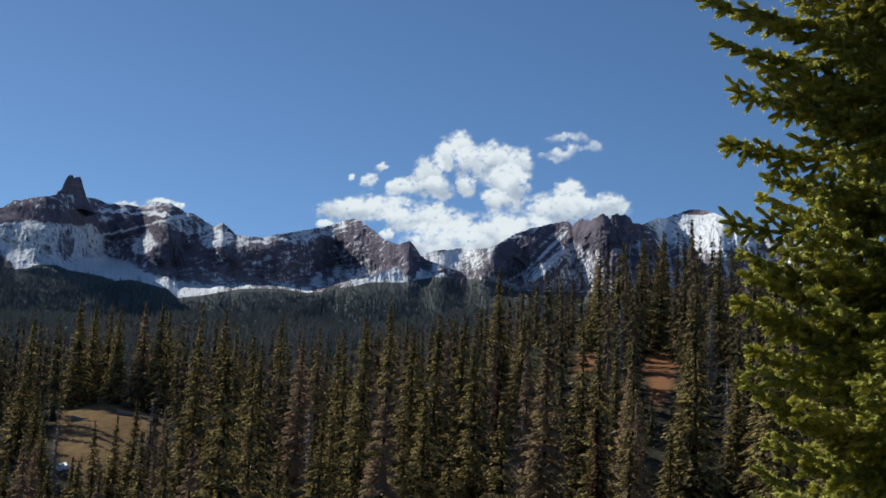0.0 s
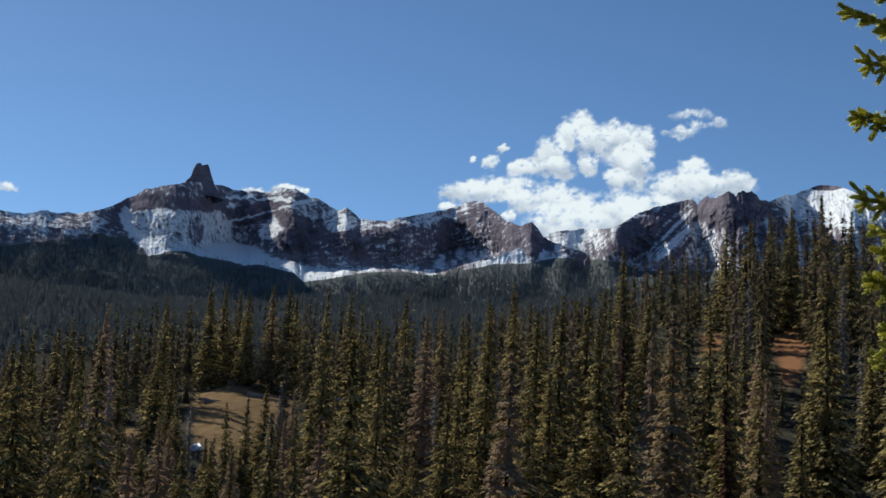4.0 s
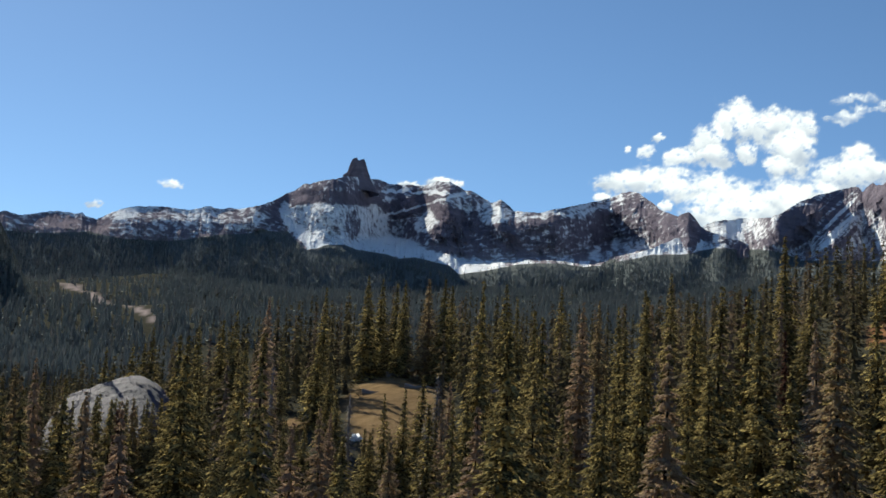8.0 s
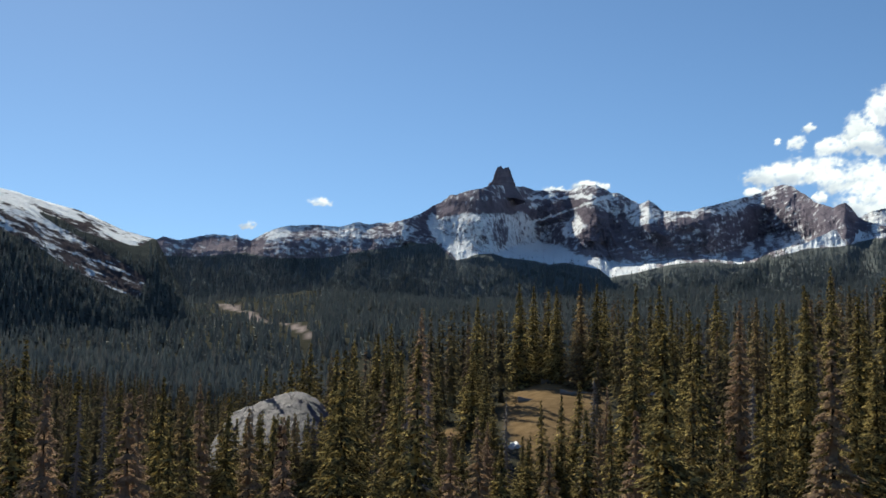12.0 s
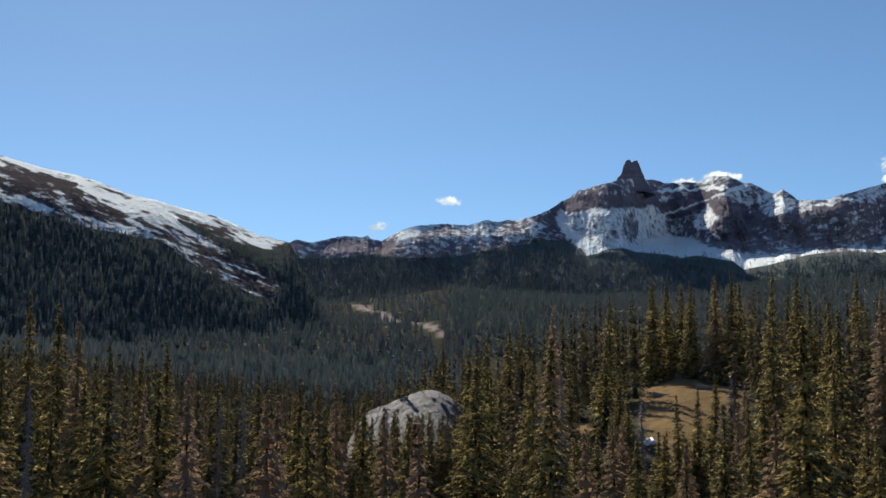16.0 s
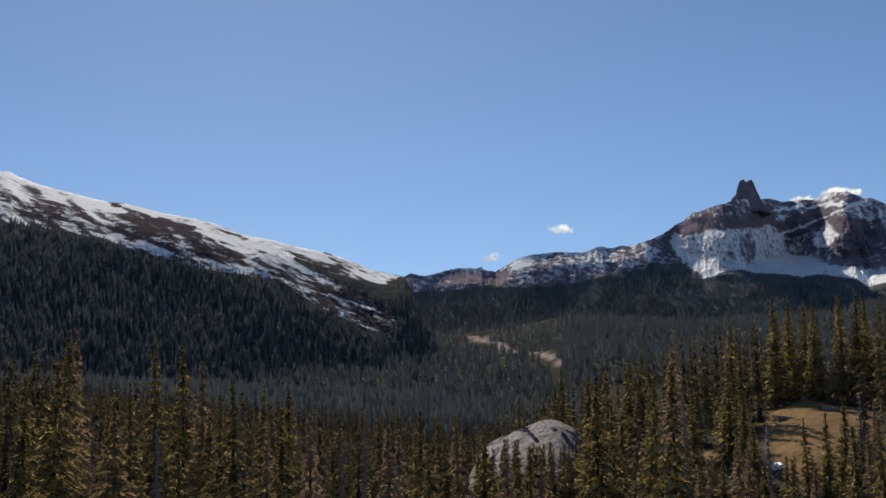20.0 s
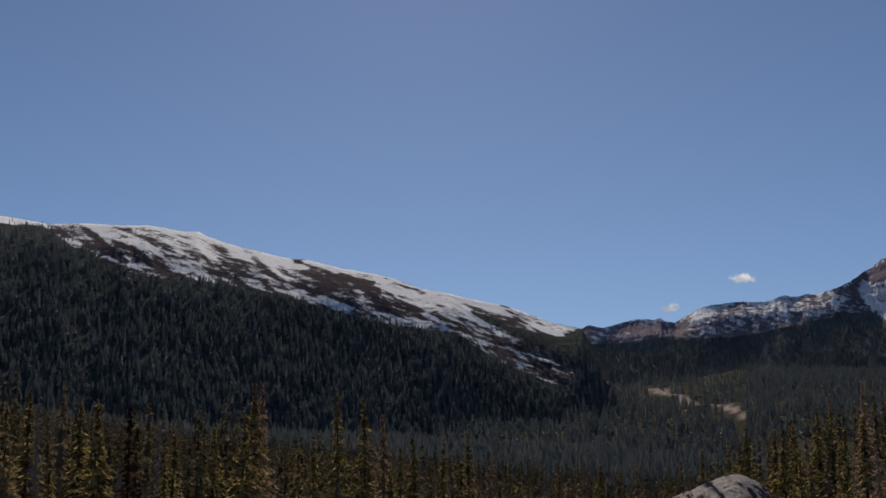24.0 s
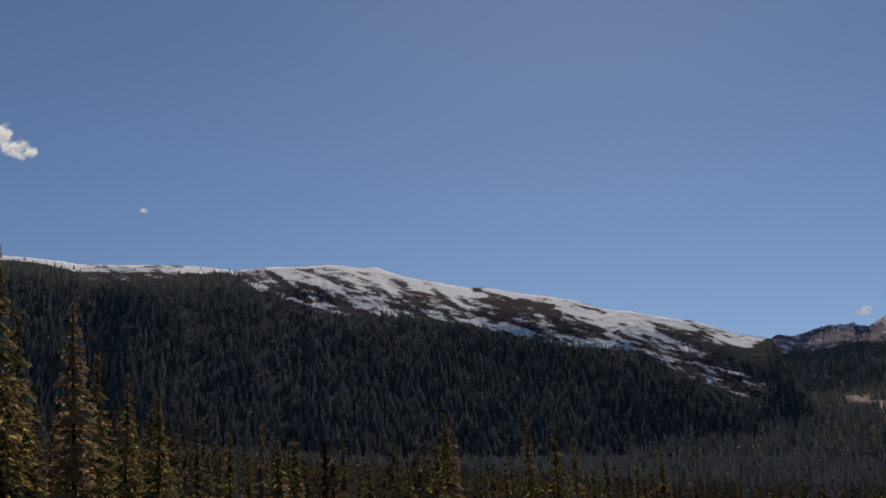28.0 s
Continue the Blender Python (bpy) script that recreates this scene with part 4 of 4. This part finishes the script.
def plant_slopes():
    """Woods on the flanks of the mountains, thinning out at the timber line."""
    rng = np.random.RandomState(8)
    kinds = [jagged_tree(random.Random(20 + k)) for k in range(5)]
    out = []
    for (A, E, R, Z), timber, count, lo, hi in ((SLOPES[2], TIMBER_LEFT, 32000, -78, -29), (SLOPES[0], TIMBER_MASSIF, 15000, -44, 2), (SLOPES[1], TIMBER_RIGHT, 9000, -9.5, 16)):
        rows, cols = A.shape
        i, j = rng.uniform(0, rows - 4, count), rng.uniform(0, cols - 2, count)
        a, b, f, g = i.astype(int), j.astype(int), i % 1, j % 1

        def at(T):
            return (T[a, b] * (1 - f) + T[a + 1, b] * f) * (1 - g) + (T[a, b + 1] * (1 - f) + T[a + 1, b + 1] * f) * g

        az, el, r, z = at(A), at(E), at(R), at(Z)
        thin = el - table(timber, az) + 0.9 * (fbm(az * 0.9, el * 1.3, 3, 91) - 0.5)
        if lo < -70:
            thin = thin + 0.12 + 0.8 * band(az, el, *MOTTLE, 0.1) - 1.5 * band(az, el, *WOODS, 0.08)
        ok = (az > lo) & (az < hi) & (rng.uniform(0, 1, count) > smooth(-0.4, 0.3, thin)) & (z > ground_z(az, r) - 6) & ~((az > -35.4) & (el > table(CREST_LEFT, az) - 0.2) & (lo < -70)) & ((az < -35.4) | (rng.uniform(0, 1, count) < 0.5) | (lo > -70))
        out += list(zip(az[ok], r[ok], rng.triangular(8, 15, 22, ok.sum()) * (1 - (0.5 if lo < -70 else 0.6) * smooth(-1, 0.2, thin[ok])), z[ok] - 0.8))
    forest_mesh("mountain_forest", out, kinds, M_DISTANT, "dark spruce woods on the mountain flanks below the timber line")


plant_slopes()


# ---- the near spruce beside the camera ----
def needle_shoot(start, way, length, rng, V, F, needle=0.021):
    """A stubby finger of needles: a plump lumpy core with needles standing out all round."""
    way = way.normalized()
    side = way.orthogonal().normalized()
    other = way.cross(side)
    n, j = 5, len(V)
    for t, r in ((0.0, 0.009), (0.35, 0.0135), (0.85, 0.0125)):
        V += [start + way * (t * length) + (side * math.cos(x) + other * math.sin(x)) * r * rng.uniform(0.75, 1.25) for x in (0, 1.26, 2.51, 3.77, 5.03)]
    V.append(start + way * (length + 0.006))
    for k in range(2):
        for i in range(n):
            a, b = j + k * n + i, j + k * n + (i + 1) % n
            F += [(a, b, b + n), (a, b + n, a + n)]
    F += [(j + 2 * n + i, j + 2 * n + (i + 1) % n, j + 3 * n) for i in range(n)]
    m = int(length / 0.0034) + 6
    for k in range(m):
        t = k / m
        a = k * 2.4 + rng.uniform(-0.4, 0.4)
        out = side * math.cos(a) + other * math.sin(a)
        base = start + way * (t * length) + out * 0.008
        tip = base + (out + way * rng.uniform(0.3, 0.8)).normalized() * needle * rng.uniform(0.7, 1.15)
        w = way.cross(out) * 0.0034
        j = len(V)
        V += [base - w, base + w, tip]
        F.append((j, j + 1, j + 2))


def bough_meshes(seed, length):
    """A bough along +x: the wood and its needles."""
    rng = random.Random(seed)
    V, F, twigs = [], [], []
    pts = []
    for k in range(13):
        t = k / 12
        pts.append(Vector((length * t, 0.03 * math.sin(5 * t + seed), length * (-0.16 * math.sin(math.pi * t * 0.9) + 0.10 * t * t))))
    for k in range(2, 13):
        p, d = pts[k], (pts[k] - pts[k - 1]).normalized()
        t = k / 12
        for sgn in (-1, 1):
            L = length * (0.34 * (1 - t) ** 1.1 + 0.085) * rng.uniform(0.7, 1.15)
            way = (d * 0.75 + Vector((0, sgn * 0.9, rng.uniform(-0.6, 0.25)))).normalized()
            reach = 0.0
            while reach < L:
                seg = min(0.085, L - reach + 0.03)
                twigs.append((p + way * reach, way, seg))
                for s2 in (-1, 1):
                    if L - reach > 0.06:
                        w2 = (way * 0.8 + way.cross(Vector((0, 0, 1))) * s2 * 0.8 + Vector((0, 0, rng.uniform(-0.45, 0.15)))).normalized()
                        twigs.append((p + way * (reach + 0.02), w2, rng.uniform(0.05, 0.10) * min(1.0, 0.5 + (L - reach) * 3)))
                reach += 0.075
        if k > 3:
            twigs.append((pts[k - 1], d, (pts[k] - pts[k - 1]).length))
    twigs.append((pts[-1], (pts[-1] - pts[-2]).normalized(), 0.07))
    for p, way, L in twigs:
        needle_shoot(p, way, L, rng, V, F)
    WV, WF = [], []

    def rod(a, b, r0, r1):
        way = (b - a).normalized()
        u = way.orthogonal().normalized()
        v, j = way.cross(u), len(WV)
        for c, r in ((a, r0), (b, r1)):
            WV.extend([c + (u * math.cos(x) + v * math.sin(x)) * r for x in (0, 1.57, 3.14, 4.71)])
        WF.extend([(j + i, j + (i + 1) % 4, j + 4 + (i + 1) % 4, j + 4 + i) for i in range(4)])

    for k in range(12):
        rod(pts[k], pts[k + 1], 0.012 * (1 - k / 14), 0.012 * (1 - (k + 1) / 14))
    for p, way, L in twigs:
        rod(p, p + way * L, 0.004, 0.0015)
    return (mesh_of("bough_wood", np.array([tuple(v) for v in WV]), np.array(WF), M_BARK),
            mesh_of("bough_needles", np.array([tuple(v) for v in V]), np.array(F), M_NEAR))


def near_spruce():
    az, r, H = 19.6, 5.6, 6.4
    foot = float(ground_z(az, r))
    root = new("spruce")
    root.location = polar(np.array([az]), np.array([r]), foot)[0]
    part("trunk", mesh_of("near_trunk", *trunk_arrays(H, 0.085, 14, 12), M_BARK), root)
    kinds = [bough_meshes(40 + k, L) for k, L in enumerate((1.0, 0.9, 1.05))]
    rng = random.Random(12)

    def bough(z, length, turn, tilt):
        wood, needles = kinds[rng.randrange(3)]
        b = part("bough", wood, root)
        b.matrix_basis = pose(0, 0, z, rng.uniform(-35, 35), tilt, turn) @ Matrix.Scale(length, 4)
        part("needles", needles, b)

    # long boughs toward the open side: azimuth and elevation of the tip
    for tip, el in ((9.4, 20.4), (9.8, 19.4), (10.05, 18.6), (10.2, 17.7), (10.5, 16.9), (10.9, 16.0), (9.6, 14.6), (10.9, 12.7), (11.5, 12.1), (10.4, 11.0), (10.6, 9.6), (9.9, 8.5), (10.4, 7.4),
            (10.9, 6.4), (10.1, 4.7), (11.0, 3.9), (11.5, 2.6), (11.7, 1.5), (11.6, 0.3), (11.8, -1.0), (11.5, -2.5), (11.7, -4.5)):
        length = 0.90 * r * math.tan(radians(az - tip))
        tilt = rng.uniform(2, 9) if el > 8 else rng.uniform(-6, 5)
        bough(EYE + 1.02 * r * math.tan(radians(el)) - foot + length * math.sin(radians(tilt)) - 0.05, length, 180 - az + rng.uniform(-8, 8), tilt)
    z = 0.6
    while z < H - 0.3:
        el = math.degrees(math.atan((z + foot - EYE) / r))
        bare = 12.6 < el < 14.9
        low = el < 12
        for i in range(2 if bare else 6 if low else 5 if z < 4.2 else 3):
            reach = (0.5 if bare else 0.76 if low else 0.72) * min(1.0, 0.12 + 0.42 * (H - z)) * rng.uniform(0.75, 1.05)
            bough(z + rng.uniform(-0.06, 0.06), reach, 105 + 270 * (i + rng.random()) / (6 if low else 5) + rng.uniform(-10, 10), rng.uniform(-8, 10) - 3 * z * (z > 3.2))
        z += rng.uniform(0.15, 0.20) if z < 4.2 else 0.35
    tagged(root, "young spruce with sunlit yellow-green needled boughs close by", "tree")


near_spruce()


# ---- rocks in the clearings ----
M_ROCK, _n, _b = material("pale_grey_rock")
_p = place(_n)
_w = node(_n, "ShaderNodeTexVoronoi", Scale=0.35)
_w.feature = "DISTANCE_TO_EDGE"
_n.links.new(_p, _w.inputs["Vector"])
_c = mixed(_n, ramp(_n, noise_tex(_n, 0.5, 8, _p), 0.3, 0.7), (0.26, 0.23, 0.23), (0.46, 0.42, 0.42))
_c = mixed(_n, ramp(_n, noise_tex(_n, 1.7, 8, _p, 0.7), 0.5, 0.75), _c, (0.16, 0.14, 0.135))
_n.links.new(_c, _b.inputs["Base Color"])
_b.inputs["Roughness"].default_value = 0.9
bump(_n, _b, noise_tex(_n, 0.9, 9, _p, 0.7), 1.0, 0.6)


M_DOME, _n, _b = material("lavender_grey_slab_rock")
_p = place(_n)
_c = mixed(_n, ramp(_n, noise_tex(_n, 0.35, 8, _p), 0.3, 0.7), (0.080, 0.066, 0.088), (0.132, 0.110, 0.140))
_c = mixed(_n, ramp(_n, noise_tex(_n, 1.3, 8, _p, 0.7), 0.52, 0.7), _c, (0.07, 0.06, 0.062))
_n.links.new(_c, _b.inputs["Base Color"])
_b.inputs["Roughness"].default_value = 0.9
bump(_n, _b, noise_tex(_n, 0.7, 9, _p, 0.7), 1.0, 0.8)


def boulder(name, az, r, size, turn, seed, label, sink=0.3, mat=None, rough=1.0):
    """An uneven rock with fractured facets; size is its half axes."""
    bm = bmesh.new()
    bmesh.ops.create_icosphere(bm, subdivisions=5 if rough < 1 else 3, radius=1)
    for v in bm.verts:
        d = v.co.normalized()
        k = 1 + rough * 0.22 * noise.noise(d * 1.6 + Vector((seed, 0, 0))) + rough * 0.10 * noise.noise(d * 4 + Vector((0, seed, 0))) + 0.05 * noise.noise(d * 9)
        k -= rough * 0.06 * abs(math.sin(6 * d.x + 3 * d.z + seed))
        v.co = Vector((d.x * size[0], d.y * size[1], d.z * size[2])) * k
    me = D.meshes.new(name)
    bm.to_mesh(me)
    bm.free()
    me.polygons.foreach_set("use_smooth", [rough < 1] * len(me.polygons))
    me.materials.append(mat or M_ROCK)
    ob = new(name, me)
    x, y, z = polar(np.array([az]), np.array([float(r)]), float(ground_z(az, r)))[0]
    ob.matrix_basis = pose(x, y, z + size[2] * (1 - 2 * sink) * 0.5, 0, 0, turn)
    return tagged(ob, label, "rock")


def rock_dome():
    """The bare dome of rock that looks out of the forest: a long back falling gently to the one side, with shallow clefts."""
    az, r, n = -27.9, 212.0, 90
    top = EYE + r * math.tan(radians(1.5))
    X, Y = np.meshgrid(np.linspace(-14, 9, n), np.linspace(-36, 12, n))
    swell = fbm(X / 5 + 3, Y / 6, 4, 33, 0.5) - 0.5
    cleft = smooth(0.07, 0.0, np.abs(fbm((X + 0.4 * Y) / 4.5, (Y - 0.5 * X) / 10, 4, 35) - 0.5))
    Z = -np.where(X < 0, 0.42 * (np.sqrt(X ** 2 + 6) - 2.45), 0.13 * X ** 2) + np.where(Y < 0, 0.27 * Y - 0.006 * Y ** 2, -0.06 * Y ** 2)
    Z = Z - 2.0 * np.maximum(0, -29 - Y) - 1.6 * np.maximum(0, np.abs(X + 3) - 8.2)
    Z = Z + 0.7 * swell - 0.3 * cleft + 0.4 * (fbm(X * 0.9, Y * 0.9, 4, 37) - 0.5)
    Z = Z - Z.max()
    me = mesh_of("rock_outcrop", np.stack([X, Y, Z], -1).reshape(-1, 3), grid_faces(n, n), M_DOME, True)
    ob = new("rock_outcrop", me)
    ob.matrix_basis = pose(r * math.sin(radians(az)), r * math.cos(radians(az)), top, 0, 0, -az)
    tagged(ob, "bare pale grey rock dome rising among the spruces", "rock")


rock_dome()
for _az, _r, _s, _l in ((-15.0, 274, 1.6, "grey boulder at the edge of the meadow"), (-12.1, 236, 2.4, "grey boulder at the edge of the meadow"),
                        (-11.8, 230, 1.9, "grey boulder at the edge of the meadow"), (-14.0, 272, 1.3, "small grey boulder by the meadow"),
                        (-20.4, 216, 1.0, "small grey boulder by the meadow")):
    boulder("boulder", _az, _r, (_s * 1.5, _s, _s * 0.7), _r * 7, _az, _l)

M_SNOW, _n, _b = material("old_snow")
_n.links.new(mixed(_n, noise_tex(_n, 2.0, 6, place(_n)), (0.70, 0.71, 0.74), (0.84, 0.85, 0.88)), _b.inputs["Base Color"])
_b.inputs["Roughness"].default_value = 0.7
tagged(boulder("snow_patch", -18.25, 192, (1.0, 1.7, 0.75), 20, 8, "patch of leftover white snow at the meadow's foot", 0.42, M_SNOW, 2.4), category="snow")


def log(az, r, length, turn):
    V, F = trunk_arrays(length, 0.5, 9, 8)
    V = V + np.array([[0.12 * math.sin(1.3 * v[2]), 0.06 * math.cos(2 * v[2]), 0] for v in V])
    ob = new("fallen_log", mesh_of("fallen_log", V, F, M_DEAD))
    x, y, z = polar(np.array([az]), np.array([float(r)]), float(ground_z(az, r)))[0]
    ob.matrix_basis = pose(x, y, z + 0.3, 0, 90, turn)
    tagged(ob, "bleached fallen log lying across the meadow", "log")


for _az, _r, _l, _t in ((-18.0, 262, 9.0, 16), (-15.1, 264, 9.5, 12), (-16.9, 258, 7.0, 24), (-17.9, 236, 6.0, 8), (-16.0, 240, 5.0, -6)):
    log(_az, _r, _l, _t)


# ---- clouds, far behind the ridges ----
M_CLOUD = D.materials.new("cloud")
M_CLOUD.use_nodes = True
_n = M_CLOUD.node_tree
_p = place(_n)
_d = maths(_n, "ADD", attr(_n, "cover"), maths(_n, "MULTIPLY", maths(_n, "SUBTRACT", noise_tex(_n, 0.010, 9, _p, 0.58), 0.5), 0.55))
_e = _n.nodes.new("ShaderNodeEmission")
# the sheet glows by itself; sunlit tops and grey undersides are its colour
_n.links.new(mixed(_n, ramp(_n, attr(_n, "lit"), 0.0, 1.0), (0.42, 0.47, 0.56), (0.90, 0.90, 0.89)), _e.inputs[0])
_e.inputs[1].default_value = 0.76
_t = _n.nodes.new("ShaderNodeBsdfTransparent")
_m = _n.nodes.new("ShaderNodeMixShader")
_n.links.new(ramp(_n, _d, 0.06, 0.9), _m.inputs[0])
_n.links.new(_t.outputs[0], _m.inputs[1])
_n.links.new(_e.outputs[0], _m.inputs[2])
_n.links.new(_m.outputs[0], _n.nodes["Material Output"].inputs[0])


def cloud(name, az0, az1, el0, el1, puffs, seed, label, thick=1.0):
    """A cloud sheet on the sky's vault; puffs: azimuth, elevation, half width, half height."""
    cols, rows = int((az1 - az0) * 15) + 2, int((el1 - el0) * 15) + 2
    A, E = np.meshgrid(np.linspace(az0, az1, cols), np.linspace(el0, el1, rows))
    c = np.zeros(A.shape)
    wa, we = 3.0 * (fbm(A * 1.0, E * 1.2, 6, seed, 0.66) - 0.5), 2.0 * (fbm(A * 1.0 + 40, E * 1.2, 6, seed + 7, 0.66) - 0.5)
    k = min(1.0, 2 * min(p[3] for p in puffs))
    top = np.zeros(A.shape)
    for a, e, da, de in puffs:
        q = 1 - ((A + wa * k - a) / (1.25 * da)) ** 2 - ((E + we * k - e) / (1.25 * de)) ** 2
        c = np.maximum(c, np.clip(q, 0, 1))
        top = np.maximum(top, smooth(-0.4, 0.9, (E - e) / de) * np.clip(q * 3, 0, 1))
    c = thick * (np.clip(c * 1.25, 0, 1) * 0.85 + 1.3 * np.clip(c * 2.0, 0, 1) * (fbm(A * 1.5 / k, E * 2.0 / k, 5, seed + 3, 0.6) - 0.56))
    edge = np.minimum(np.minimum(A - az0, az1 - A), np.minimum(E - el0, el1 - E))
    c = c * smooth(0, 0.25, edge) - 0.35 * (1 - smooth(0, 0.35, edge))
    R = 4700.0
    me = mesh_of(name, polar(A, A * 0 + R, EYE + R * np.tan(np.radians(E))).reshape(-1, 3), grid_faces(rows, cols), M_CLOUD, True)
    attribute(me, "cover", c)
    attribute(me, "lit", np.clip(0.35 + 0.8 * top + 0.9 * (fbm(A * 1.8, E * 2.2, 4, seed + 5) - 0.5), 0, 1))
    ob = new(name, me)
    ob.visible_shadow = False
    tagged(ob, label, "cloud", kind="structure")


cloud("backdrop_cumulus", -9.2, 8.2, 8.2, 16.2, [(-6.62, 11.09, 1.4, 0.56), (-5.01, 11.29, 1.53, 0.56), (-2.65, 10.7, 1.4, 0.89), (-3.94, 10.79, 1.02, 0.64),
    (-2.12, 9.67, 1.78, 1.02), (-0.64, 10.1, 2.29, 0.97), (1.08, 10.52, 1.78, 0.81), (2.53, 11.44, 1.15, 0.81),
    (3.36, 12.21, 0.71, 0.71), (3.62, 11.58, 1.02, 0.76), (5.2, 11.59, 0.97, 0.71), (-3.12, 12.77, 0.81, 0.97),
    (-2.71, 12.26, 0.76, 0.56), (-4.26, 12.23, 0.66, 0.41), (-2.28, 13.81, 0.76, 0.71), (-1.54, 14.2, 0.71, 0.66),
    (-0.75, 13.44, 1.02, 0.89), (0.37, 13.58, 1.02, 0.87), (1.24, 13.33, 0.61, 0.97), (0.65, 12.43, 0.92, 0.97),
    (-1.33, 12.41, 0.46, 0.46), (0.06, 11.79, 0.56, 0.56), (-5.73, 12.45, 0.46, 0.36), (-5.5, 13.16, 0.23, 0.23),
    (-6.7, 12.55, 0.2, 0.2), (-7.49, 10.34, 0.51, 0.23), (-4.73, 10.04, 0.41, 0.25)], 5, "bright white cumulus cloud behind the ridge", 1.15)
cloud("backdrop_wisp", 1.4, 6.2, 13.0, 15.8, [(3.3, 14.67, 0.97, 0.2), (2.83, 13.92, 0.64, 0.23), (3.68, 14.17, 0.64, 0.2), (4.65, 14.35, 0.56, 0.28)], 9, "thin wispy cloud in the blue sky", 0.75)
cloud("backdrop_crest_cloud", -18.0, -12.8, 10.0, 11.9, [(-16.55, 10.74, 0.46, 0.18), (-15.09, 10.92, 0.71, 0.2), (-14.24, 10.81, 0.36, 0.18), (-16.06, 10.68, 0.51, 0.13)], 14, "low white cloud peeping over the massif", 1.4)
cloud("backdrop_puff", -28.5, -25.9, 9.3, 10.7, [(-27.2, 9.97, 0.43, 0.18)], 17, "small white puff of cloud", 1.1)
cloud("backdrop_puff_low", -31.7, -29.2, 8.2, 9.6, [(-30.42, 8.91, 0.31, 0.15)], 19, "small white puff of cloud", 1.0)
cloud("backdrop_puff_left", -70.0, -65.8, 16.4, 19.4, [(-68.4, 18.15, 0.31, 0.64), (-67.91, 17.7, 0.56, 0.36), (-67.42, 17.48, 0.36, 0.2)], 23, "torn white scrap of cloud", 1.1)
cloud("backdrop_scrap", -63.2, -61.4, 14.7, 15.8, [(-62.3, 15.23, 0.18, 0.1)], 27, "tiny scrap of cloud", 1.1)
